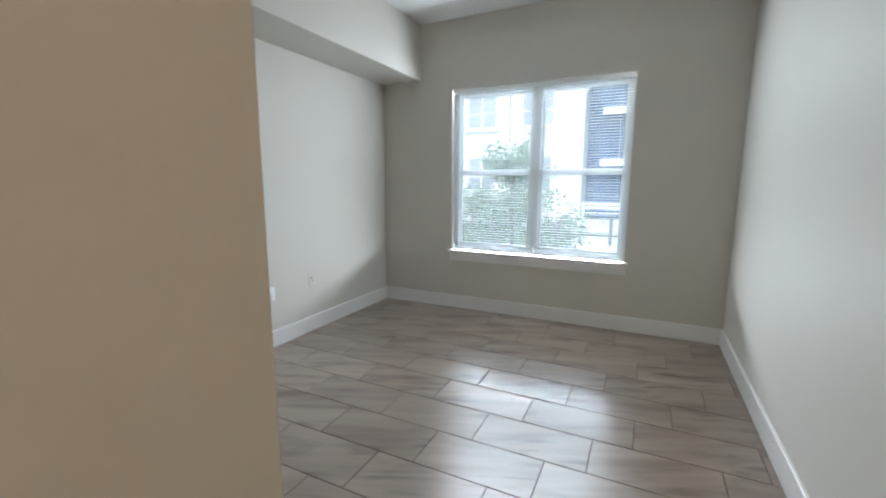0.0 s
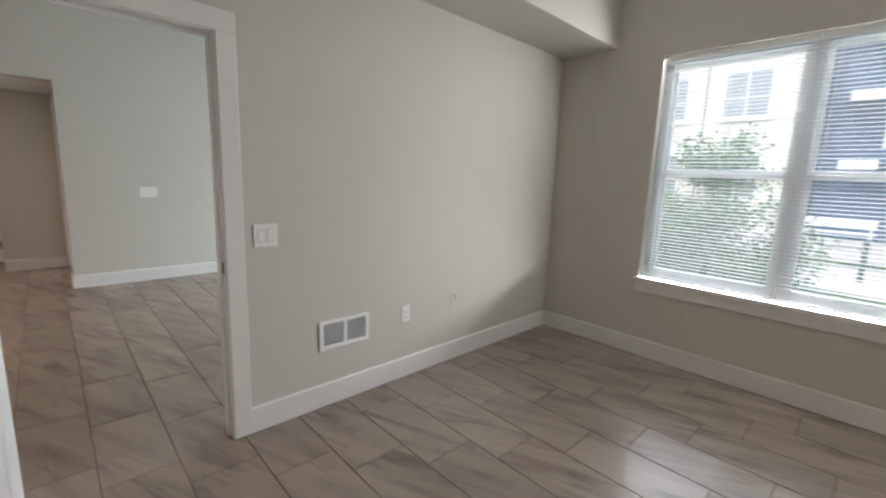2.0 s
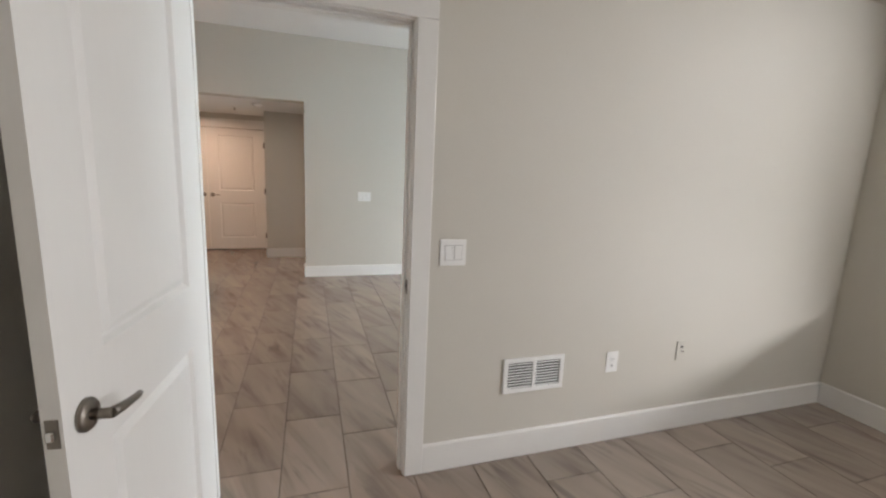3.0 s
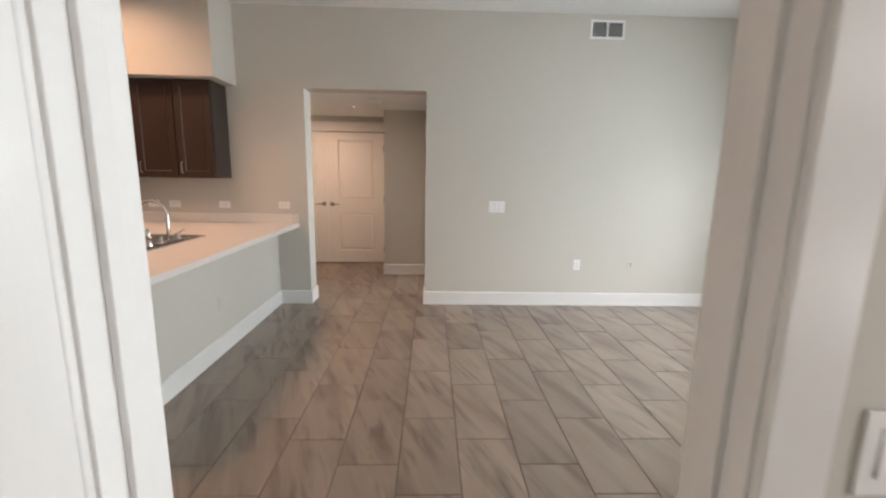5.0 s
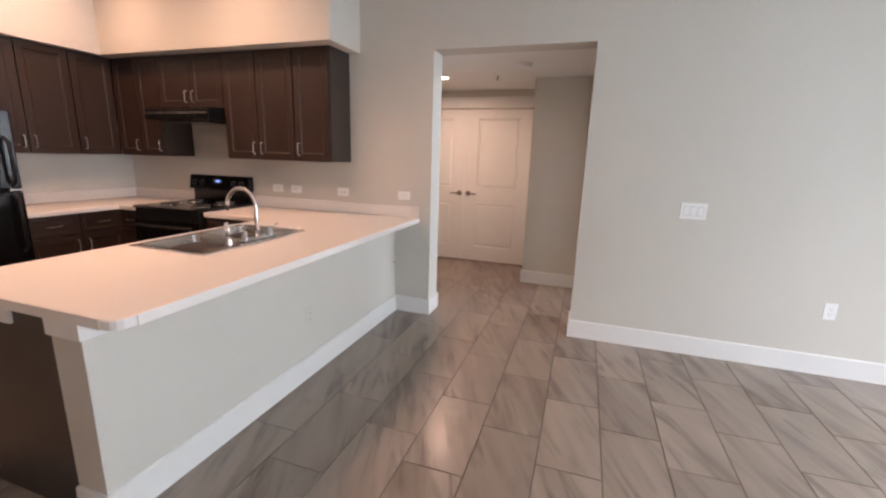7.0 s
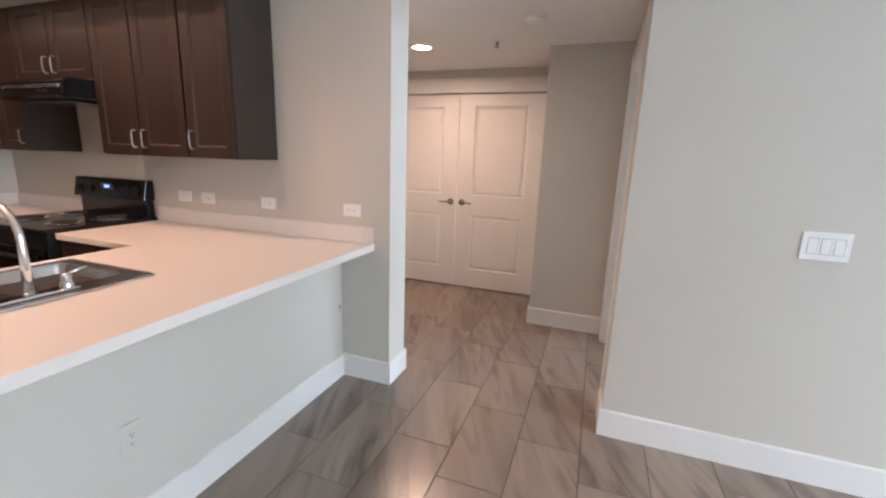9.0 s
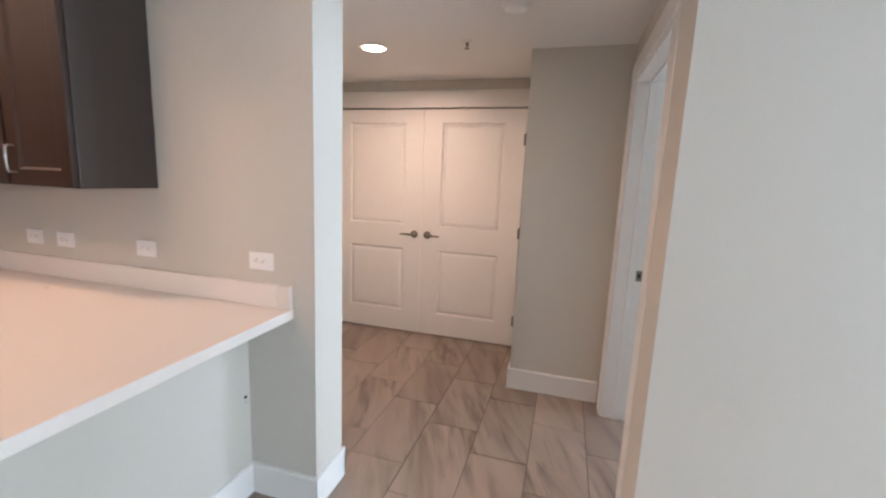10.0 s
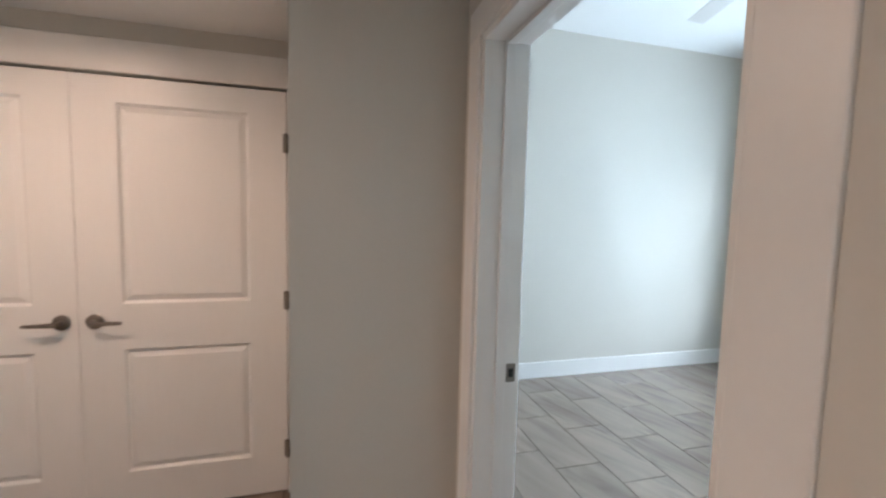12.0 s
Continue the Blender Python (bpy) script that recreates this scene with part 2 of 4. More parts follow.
NICKEL = material("satin_nickel", (0.23, 0.205, 0.18), 0.32, 1.0, vary=0.05, fine=180, bump=0.0)
CHROME = material("polished_chrome", (0.75, 0.75, 0.76), 0.08, 1.0, vary=0.02, bump=0.0)
STEEL = material("brushed_stainless_steel", (0.54, 0.52, 0.50), 0.24, 1.0, vary=0.04, fine=300, coarse=20, bump=0.012, bump_scale=400, stretch=(0.1, 1, 1))
ESPRESSO = material("espresso_stained_wood", (0.031, 0.0165, 0.0112), 0.42, vary=0.16, fine=70, coarse=7, bump=0.10, bump_scale=90, stretch=(1, 1, 0.08))
ESPRESSO_FLAT = material("espresso_laminate_panel", (0.034, 0.025, 0.021), 0.34, vary=0.2, fine=50, coarse=5, bump=0.06, bump_scale=70, stretch=(1, 1, 0.08))
LAMINATE = material("off_white_laminate", (0.73, 0.685, 0.64), 0.31, vary=0.012, fine=2, coarse=0.7, bump=0.0)
BLACK = material("black_enamel", (0.006, 0.006, 0.0065), 0.16, vary=0.1, bump=0.0, spec=0.35)
BLACK_MATTE = material("black_satin_metal", (0.008, 0.008, 0.0085), 0.45, vary=0.1, bump=0.05, bump_scale=150, spec=0.3)
BLACK_GLASS = material("black_glass", (0.006, 0.006, 0.007), 0.05, vary=0.05, bump=0.0)
COIL = material("dark_burner_coil", (0.045, 0.042, 0.040), 0.5, 0.6, vary=0.1, bump=0.1)
# grey that stands for the shade in the gap around a rocker
SHADOW_GAP = material("rocker_gap_shade", (0.42, 0.42, 0.41), 0.5, vary=0.02, bump=0.0)
# near-black for the shade inside holes and ducts, also for dark rubber
DARK = material("hole_shade_and_rubber", (0.02, 0.02, 0.02), 0.8, vary=0.1, bump=0.0)
VINYL = material("white_vinyl", (0.78, 0.79, 0.79), 0.4, vary=0.01, bump=0.0)
SLAT = material("white_blind_slat", (0.76, 0.78, 0.78), 0.45, vary=0.02, bump=0.0)
CORD = material("white_cord", (0.7, 0.7, 0.7), 0.8, vary=0.05, bump=0.2)
GLASS = glass_material("window_glass")
LAMP_DISC = glow("downlight_lens", (1.0, 0.80, 0.60), 4.5)
BLUE_DIGITS = glow("blue_display_digits", (0.05, 0.25, 1.0), 1.0)

# ---- the setting: walls, ceilings, floor base ----
TOP = 3.10


def wall_x(name, x0, x1, y0, y1, z1, holes=(), label="smooth wall painted light greige", z0=-0.1):
    ys = [y0, y1] + [v for h in holes for v in h[:2]]
    zs = [z0, z1] + [v for h in holes for v in h[2:]]
    bm = slab(ys, zs, lambda u, v: not any(a < u < b and c < v < d for a, b, c, d in holes), x0, x1, "x")
    return structure(name, bm, PAINT, label)


def wall_y(name, y0, y1, x0, x1, z1, holes=(), label="smooth wall painted light greige", z0=-0.1):
    xs = [x0, x1] + [v for h in holes for v in h[:2]]
    zs = [z0, z1] + [v for h in holes for v in h[2:]]
    bm = slab(xs, zs, lambda u, v: not any(a < u < b and c < v < d for a, b, c, d in holes), y0, y1, "y")
    return structure(name, bm, PAINT, label)


WIN = (-1.745, 0.055, 0.665, 2.395)
wall_y("wall_bedroom_window", 4.45, 4.65, -2.62, 1.01, TOP + 0.1, [WIN])
wall_x("wall_bedroom_side", 0.89, 1.01, -1.62, 4.45, TOP + 0.1)
wall_x("wall_bedroom_door", -2.74, -2.62, -3.90, 5.00, TOP + 0.1, [(0.682, 1.552, -0.2, 2.065)])
wall_x("wall_closet_side", -0.21, -0.09, -1.62, 0.455, TOP + 0.1)
wall_y("wall_closet_front", 0.335, 0.455, -2.62, -0.21, TOP + 0.1)
wall_y("wall_bedroom_back", -1.62, -1.50, -0.09, 0.89, TOP + 0.1)
wall_y("wall_living_window", 5.00, 5.20, -6.67, -2.62, TOP + 0.1, [(-5.6, -3.4, 0.66, 2.40)])
wall_x("wall_living_opening", -6.885, -6.67, -3.90, 5.20, TOP + 0.1, [(-0.197, 1.057, -0.2, 2.278)])
wall_y("wall_kitchen", -3.90, -3.78, -6.67, -2.74, TOP + 0.1)
# four unseen walls, added to close the empty areas against sun and sky
wall_y("wall_closing_south_west", -3.90, -3.78, -10.12, -6.885, TOP + 0.1)
wall_x("wall_closing_west", -10.12, -10.0, -3.78, 1.07, TOP + 0.1)
wall_y("wall_closing_south_east", -3.90, -3.78, -2.62, 1.01, TOP + 0.1)
wall_x("wall_closing_east", 0.89, 1.01, -3.78, -1.62, TOP + 0.1)
wall_y("wall_hall_side", -1.57, -1.45, -8.94, -6.885, TOP + 0.1)
wall_x("wall_hall_closet", -8.94, -8.82, -1.45, 0.46, TOP + 0.1, [(-1.395, 0.39, -0.2, 2.065)])
# unseen backing added behind the closet doors, stops light through their gaps
wall_x("wall_closet_light_stop", -9.10, -9.00, -1.57, 0.46, TOP + 0.1)
wall_x("wall_hall_recess", -9.10, -8.085, 0.46, 1.07, TOP + 0.1)
wall_y("wall_hall_door", 1.07, 1.222, -10.0, -6.885, TOP + 0.1, [(-7.925, -6.985, -0.2, 2.065)])
wall_x("wall_far_bedroom", -10.12, -10.0, 1.07, 4.82, TOP + 0.1)
wall_y("wall_far_bedroom_window", 4.62, 4.82, -10.0, -6.885, TOP + 0.1, [(-9.4, -7.6, 0.66, 2.40)])

structure("ceiling_bedroom", cube(-2.62, 0.89, -1.50, 4.45, 3.10, 3.19), CEIL, "flat ceiling painted white", "ceiling")
structure("ceiling_living", cube(-6.67, -2.74, -3.78, 5.00, 3.055, 3.19), CEIL, "flat ceiling painted white", "ceiling")
structure("ceiling_hall", cube(-8.82, -6.885, -1.45, 1.07, 2.29, 2.40), CEIL, "low flat hall ceiling painted white", "ceiling")
structure("ceiling_far_bedroom", cube(-10.0, -6.885, 1.222, 4.62, 3.11, 3.19), CEIL, "flat ceiling painted white", "ceiling")
# unseen lid added on top, cut back at the bedroom's outside fill lamp
structure("roof_lid", slab([-10.2, -2.62, 1.1], [-4.0, 4.70, 5.30], lambda u, v: u < -2.62 or v < 4.70, 3.20, 3.40, "z"), CEIL, "unseen flat slab added over the rooms to keep sky light out", "roof")
structure("soffit_bedroom", cube(-2.62, -2.125, 0.455, 4.45, 2.515, 3.10, 0.004), PAINT, "boxed-in greige soffit under the ceiling", "soffit")
bm = slab([-6.67, -6.215, -2.74], [-3.78, -3.385, -0.875], lambda u, v: u < -6.215 or v < -3.385, 2.278, 3.055, "z")
structure("soffit_kitchen", bm, PAINT, "L-shaped painted soffit above the wall cabinets", "soffit")

# ---- baseboards ----
BASE_H, BASE_T = 0.145, 0.015


def base_run(axis, at, sign, a, b):
    """A baseboard along a wall face at x or y = at that looks towards sign, from a to b."""
    bm = bmesh.new()
    prof = ((0, 0), (BASE_T, 0), (BASE_T, BASE_H - 0.006), (BASE_T - 0.006, BASE_H), (0, BASE_H))
    rings = []
    for s in (a, b):
        rings.append([bm.verts.new((at + sign * p, s, z) if axis == "x" else (s, at + sign * p, z)) for p, z in prof])
    k = len(prof)
    for i in range(k):
        bm.faces.new((rings[0][i], rings[0][(i + 1) % k], rings[1][(i + 1) % k], rings[1][i]))
    bm.faces.new(rings[0])
    bm.faces.new(rings[1])
    structure("baseboard", bm, TRIM, "tall white painted baseboard along the wall", "baseboard")


T = BASE_T
base_run("x", -2.62, 1, 1.618, 4.45)
base_run("y", 4.45, -1, -2.62 + T, 0.89 - T)
base_run("x", 0.89, -1, -1.5, 4.45)
base_run("y", 0.455, 1, -2.62, -0.09 + T)
base_run("x", -0.09, 1, -1.5, 0.455)
base_run("x", -2.62, 1, 0.455 + T, 0.613)
base_run("x", -6.67, 1, 1.057 - T, 5.0)
base_run("x", -6.67, 1, -0.53, -0.197 + T)
base_run("y", -0.197, 1, -6.885 - T, -6.67)
base_run("y", 1.057, -1, -6.885, -6.67)
base_run("x", -2.74, -1, 1.618, 5.0)
base_run("x", -2.74, -1, -3.78, 0.613)
base_run("y", 5.0, -1, -6.67 + T, -2.74 - T)
base_run("x", -6.885, -1, -1.45, -0.197 + T)
base_run("y", -1.45, 1, -8.80, -6.885 - T)
base_run("y", 0.46, -1, -8.80, -8.085 + T)
base_run("x", -8.085, 1, 0.46, 1.05)
base_run("x", -10.0, 1, 1.222, 4.62)
base_run("y", 4.62, -1, -10.0 + T, -6.885)
base_run("y", 1.222, 1, -10.0 + T, -8.03)
base_run("y", -0.53, 1, -6.67 + T, -4.11 + T)
base_run("x", -4.11, 1, -0.685, -0.53)

# ---- doors ----


def panel_leaf(w, h, t, panels, steps, both=True):
    """A leaf in the xz plane, x 0..w, z 0..h, front at y = 0 and back at y = t, with sunk and raised panels."""
    bm = bmesh.new()
    for y, s in ((0.0, 1), (t, -1)) if both else ((0.0, 1),):
        xs = sorted({0, w, *(p[0] for p in panels), *(p[1] for p in panels)})
        zs = sorted({0, h, *(p[2] for p in panels), *(p[3] for p in panels)})
        for i in range(len(xs) - 1):
            for j in range(len(zs) - 1):
                c = ((xs[i] + xs[i + 1]) / 2, (zs[j] + zs[j + 1]) / 2)
                if any(a < c[0] < b and d < c[1] < e for a, b, d, e in panels):
                    continue
                bm.faces.new([bm.verts.new((x, y, z)) for x, z in ((xs[i], zs[j]), (xs[i + 1], zs[j]), (xs[i + 1], zs[j + 1]), (xs[i], zs[j + 1]))])
        for a, b, d, e in panels:
            last = None
            for inset, depth in [(0, 0), *steps]:
                ring = [bm.verts.new((x, y + s * depth, z)) for x, z in ((a + inset, d + inset), (b - inset, d + inset), (b - inset, e - inset), (a + inset, e - inset))]
                if last:
                    for k in range(4):
                        bm.faces.new((last[k], last[(k + 1) % 4], ring[(k + 1) % 4], ring[k]))
                last = ring
            bm.faces.new(last)
    edge = ((0, 0), (w, 0), (w, h), (0, h))
    for k in range(4):
        (xa, za), (xb, zb) = edge[k], edge[(k + 1) % 4]
        bm.faces.new([bm.verts.new(p) for p in ((xa, 0, za), (xb, 0, zb), (xb, t, zb), (xa, t, za))])
    if not both:
        bm.faces.new([bm.verts.new((x, t, z)) for x, z in edge])
    bmesh.ops.remove_doubles(bm, verts=bm.verts, dist=1e-5)
    bmesh.ops.recalc_face_normals(bm, faces=bm.faces)
    return bm


MOULDED = [(0.003, 0.001), (0.013, 0.014), (0.017, 0.0145), (0.042, 0.003)]


def place(bm, m):
    bmesh.ops.transform(bm, matrix=m, verts=bm.verts)
    return bm


def lever(parent, m, side):
    """A lever handle on a leaf: m maps the leaf's local frame, the lever points to side (+1 or -1 along x)."""
    h = part("lever_handle", place(lathe((0, 0, 0), [(0.0, -0.012), (0.031, -0.012), (0.035, -0.006), (0.035, 0.0)], 28, "y"), m), NICKEL, parent, "satin nickel lever handle with a round rose")
    bm = tube(bmesh.new(), [(0, -0.01, 0), (0, -0.05, 0)], 0.011, 16)
    pts = [(0, -0.047, 0), (side * 0.02, -0.05, 0), (side * 0.06, -0.052, 0.0), (side * 0.10, -0.050, -0.001), (side * 0.122, -0.046, -0.002)]
    tube(bm, pts, 0.01, 14, True, [0.012, 0.011, 0.009, 0.008, 0.007])
    part("lever", place(bm, m), NICKEL, h)
    return h


def door_leaf(name, w, h, t, m, label, handle_x, side, both=True, handle_z=0.935, stile=0.168, droop=0.0):
    """A moulded two-panel door; m puts its hinge-side lower corner frame into the world."""
    base = m @ Vector((w / 2, t / 2, 0))
    ob = thing(name, base, label, "door")
    pans = [(stile, w - stile, 0.198, 0.800), (stile, w - stile, 1.012, h - 0.112)]
    part("leaf", place(panel_leaf(w, h, t, pans, MOULDED, both), m), DOOR, ob)
    lever(ob, m @ pose(handle_x, 0, handle_z, 0, droop, 0), side)
    if both:
        lever(ob, m @ pose(handle_x, t, handle_z, 0, 0, 180), -side)
    return ob


# bedroom door, open a little past square into the room
DM = pose(-1.765, 0.662, 0.012, 0, 0, 180 - 5.5)
bed_door = door_leaf("bedroom_door", 0.804, 2.03, 0.035, DM, "white two-panel bedroom door standing open into the room", 0.066, 1, True, 0.902, 0.150, 9.0)
bm = place(cube(-0.002, 0.0005, 0.006, 0.029, 0.872, 0.932, 0.001), DM)
latch = part("latch_plate", bm, NICKEL, bed_door, "satin nickel latch plate on the door edge")
part("latch_bolt", place(cube(-0.012, -0.001, 0.011, 0.024, 0.892, 0.912, 0.003), DM), CHROME, latch)
for z in (0.22, 1.02, 1.80):
    bm = place(cyl((0.812, 0.028, z), (0.812, 0.028, z + 0.09), 0.0065, 12), DM)
    part("hinge", bm, NICKEL, bed_door, "satin nickel butt hinge")


def frame_x(number, x0, x1, y0, y1, z1, stop_x, label):
    """Jambs, stops and casings of a doorway in a wall that runs along y."""
    ob = thing("door_%d" % number, ((x0 + x1) / 2, (y0 + y1) / 2, 0), label, "door frame", "", "structure")
    e = 0.003
    part("jamb", cube(x0 - e, x1 + e, y0 - 0.03, y0, 0, z1, 0.002), TRIM, ob)
    part("jamb", cube(x0 - e, x1 + e, y1, y1 + 0.03, 0, z1, 0.002), TRIM, ob)
    part("head_jamb", cube(x0 - e, x1 + e, y0 - 0.03, y1 + 0.03, z1, z1 + 0.03, 0.002), TRIM, ob)
    part("door_stop", cube(stop_x - 0.035, stop_x, y0, y0 + 0.011, 0, z1, 0.002), TRIM, ob)
    part("door_stop", cube(stop_x - 0.035, stop_x, y1 - 0.011, y1, 0, z1, 0.002), TRIM, ob)
    part("door_stop", cube(stop_x - 0.035, stop_x, y0 + 0.011, y1 - 0.011, z1 - 0.011, z1, 0.002), TRIM, ob)
    for x, s in ((x1, 1), (x0, -1)):
        for a, b in ((y0 - 0.095, y0 - 0.006), (y1 + 0.006, y1 + 0.095)):
            bm = cube(x, x + s * 0.017, a, b, 0, z1 + 0.006, 0.004)
            part("casing", bm, TRIM, ob)
        part("head_casing", cube(x, x + s * 0.018, y0 - 0.095, y1 + 0.095, z1 + 0.006, z1 + 0.100, 0.004), TRIM, ob)
    return ob


f1 = frame_x(1, -2.74, -2.62, 0.712, 1.522, 2.035, -2.66, "white painted door frame with flat casings")
strike = part("strike_plate", cube(-2.655, -2.622, 1.5195, 1.5225, 0.90, 0.965, 0.001), NICKEL, f1, "satin nickel strike plate")
part("strike_hole", cube(-2.648, -2.632, 1.518, 1.5205, 0.918, 0.948), DARK, strike)


def frame_y(number, y0, y1, x0, x1, z1, label):
    ob = thing("door_%d" % number, ((x0 + x1) / 2, (y0 + y1) / 2, 0), label, "door frame", "", "structure")
    e = 0.003
    part("jamb", cube(x0 - 0.025, x0, y0 - e, y1 + e, 0, z1, 0.002), TRIM, ob)
    part("jamb", cube(x1, x1 + 0.025, y0 - e, y1 + e, 0, z1, 0.002), TRIM, ob)
    part("head_jamb", cube(x0 - 0.025, x1 + 0.025, y0 - e, y1 + e, z1, z1 + 0.025, 0.002), TRIM, ob)
    part("door_stop", cube(x0, x0 + 0.011, y1 - 0.085, y1 - 0.05, 0, z1, 0.002), TRIM, ob)
    part("door_stop", cube(x1 - 0.011, x1, y1 - 0.085, y1 - 0.05, 0, z1, 0.002), TRIM, ob)
    part("door_stop", cube(x0 + 0.011, x1 - 0.011, y1 - 0.085, y1 - 0.05, z1 - 0.011, z1, 0.002), TRIM, ob)
    for y, s in ((y0, -1), (y1, 1)):
        for a, b in ((x0 - 0.115, x0 - 0.020), (x1 + 0.020, x1 + 0.1235)):
            part("casing", cube(a, b, y, y + s * 0.017, 0, z1 + 0.02, 0.004), TRIM, ob)
        part("head_casing", cube(x0 - 0.115, x1 + 0.1235, y, y + s * 0.018, z1 + 0.02, z1 + 0.115, 0.004), TRIM, ob)
    return ob


f2 = frame_y(2, 1.07, 1.222, -7.90, -7.01, 2.035, "white painted door frame of the far bedroom")
strike = part("strike_plate", cube(-7.9005, -7.8975, 1.180, 1.214, 0.90, 0.965, 0.001), NICKEL, f2, "satin nickel strike plate")
part("strike_hole", cube(-7.899, -7.8955, 1.188, 1.205, 0.918, 0.948), DARK, strike)

# hall closet: frame, head board and two leaves
f3 = thing("door_3", (-8.88, -0.50, 0), "white painted closet door frame with a deep head board", "door frame", "", "structure")
part("jamb", cube(-8.94, -8.822, 0.385, 0.4565, 0, 2.06, 0.002), TRIM, f3)
part("jamb", cube(-8.94, -8.822, -1.4465, -1.390, 0, 2.06, 0.002), TRIM, f3)
part("head_board", cube(-8.822, -8.800, -1.4465, 0.4565, 2.062, 2.205, 0.004), TRIM, f3)
CM = Matrix(((0, -1, 0, -8.825), (1, 0, 0, -0.503), (0, 0, 1, 0.014), (0, 0, 0, 1)))
right_leaf = door_leaf("closet_door", 0.885, 2.038, 0.035, CM, "closed white two-panel closet door leaf with a nickel lever", 0.062, 1, False)
CM2 = Matrix(((0, -1, 0, -8.825), (1, 0, 0, -1.391), (0, 0, 1, 0.014), (0, 0, 0, 1)))
left_leaf = door_leaf("closet_door", 0.885, 2.038, 0.035, CM2, "closed white two-panel closet door leaf with a nickel lever", 0.823, -1, False)
for leaf, y in ((right_leaf, 0.384), (left_leaf, -1.392)):
    for z in (0.20, 0.98, 1.76):
        hg = part("hinge", cube(-8.824, -8.820, y - 0.016, y + 0.016, z, z + 0.09, 0.001), NICKEL, leaf, "satin nickel butt hinge")
        part("hinge_pin", cyl((-8.816, y, z - 0.003), (-8.816, y, z + 0.093), 0.0065, 12), NICKEL, hg)

# ---- windows ----


def window(number, x0, x1, z0, z1, y, label, depth=0.09):
    """A double-hung pair in an opening of a wall whose room side is at y."""
    ob = thing("window_%d" % number, ((x0 + x1) / 2, y + depth, z0), label, "window", "", "structure")
    ya, yb, w = y + depth, y + depth + 0.07, 0.05
    mid, zm = (x0 + x1) / 2, (z0 + z1) / 2 - 0.01
    bm = slab([x0, x0 + w, mid - 0.045, mid + 0.045, x1 - w, x1], [z0, z0 + w, z1 - w, z1], lambda u, v: not (z0 + w < v < z1 - w and (x0 + w < u < mid - 0.045 or mid + 0.045 < u < x1 - w)), ya, yb, "y")
    fr = part("window_frame", bm, VINYL, ob, "white vinyl window frame with a centre mullion")
    for a, b in ((x0 + w, mid - 0.045), (mid + 0.045, x1 - w)):
        part("meeting_rail", cube(a, b, ya + 0.012, ya + 0.05, zm - 0.022, zm + 0.022, 0.003), VINYL, ob)
        for c, d, yy in ((z0 + w, zm, ya + 0.018), (zm, z1 - w, ya + 0.040)):
            s = 0.028
            bm = slab([a, a + s, b - s, b], [c, c + s, d - s, d], lambda u, v: not (a + s < u < b - s and c + s < v < d - s), yy, yy + 0.02, "y")
            sash = part("sash", bm, VINYL, ob)
            g = part("pane", cube(a + s, b - s, yy + 0.008, yy + 0.012, c + s, d - s), GLASS, sash, "clear window glass")
            g.visible_shadow = False
    part("window_sill", cube(x0 - 0.03, x1 + 0.03, y - 0.035, ya, z0 - 0.03, z0 + 0.004, 0.006), TRIM, ob, "white painted window sill")
    part("apron", cube(x0 - 0.018, x1 + 0.018, y - 0.018, y - 0.0005, z0 - 0.115, z0 - 0.03, 0.004), TRIM, ob, "white painted apron board")
    return ob


window(1, *WIN, 4.45, "white double-hung window pair above a white sill")
window(2, -5.6, -3.4, 0.66, 2.40, 5.00, "white double-hung window pair of the living room")
window(3, -9.4, -7.6, 0.66, 2.40, 4.62, "white double-hung window pair of the far bedroom")


def blind(x0, x1, z0, z1, y, label, pitch=0.0262):
    ob = thing("window_blind", ((x0 + x1) / 2, y, z1), label, "blind", "blinds in the bedroom window")
    part("headrail", cube(x0, x1, y - 0.022, y + 0.022, z1 - 0.042, z1 - 0.002, 0.003), SLAT, ob)
    bm = bmesh.new()
    rows = []
    for k in range(5):
        u = -0.0125 + 0.025 * k / 4
        rows.append([bm.verts.new((s * (x1 - x0 - 0.012) / 2, u, 0.0022 * (1 - (u / 0.0125) ** 2) + dz)) for s in (-1, 1) for dz in (0, 0.0009)])
    for a, b in zip(rows, rows[1:]):
        for p, q in ((0, 2), (2, 3), (3, 1), (1, 0)):
            bm.faces.new((a[p], a[q], b[q], b[p]))
    bm.faces.new([rows[0][i] for i in (0, 1, 3, 2)])
    bm.faces.new([rows[-1][i] for i in (0, 2, 3, 1)])
    me = bpy.data.meshes.new("slat")
    bmesh.ops.recalc_face_normals(bm, faces=bm.faces)
    bm.to_mesh(me)
    bm.free()
    me.materials.append(SLAT)
    z = z1 - 0.06
    stack = z0 + 0.055
    rng = random.Random(int(-x0 * 1000))
    while z > z0 + 0.026:
        s = new("slat", me)
        s.parent = ob
        s.location = (rng.uniform(-0.001, 0.001), 0, z - z1)
        s.rotation_euler = (radians(1.5 + rng.uniform(-1.5, 1.5)), 0, rng.uniform(-0.0008, 0.0008))
        z -= pitch if z > stack + 0.05 else 0.012
    part("bottom_rail", cube(x0 + 0.004, x1 - 0.004, y - 0.013, y + 0.013, z0 + 0.006, z0 + 0.022, 0.003), SLAT, ob)
    for u in (0.12, 0.5, 0.88):
        x = x0 + (x1 - x0) * u
        for dy in (-0.013, 0.013):
            part("ladder_cord", tube(bmesh.new(), [(x, y + dy, z0 + 0.02), (x, y + dy, z1 - 0.04)], 0.0008, 6), CORD, ob)
    return ob


blind(WIN[0] + 0.008, -0.850, WIN[2] + 0.006, WIN[3], 4.495, "white horizontal mini blind with slats tilted open")
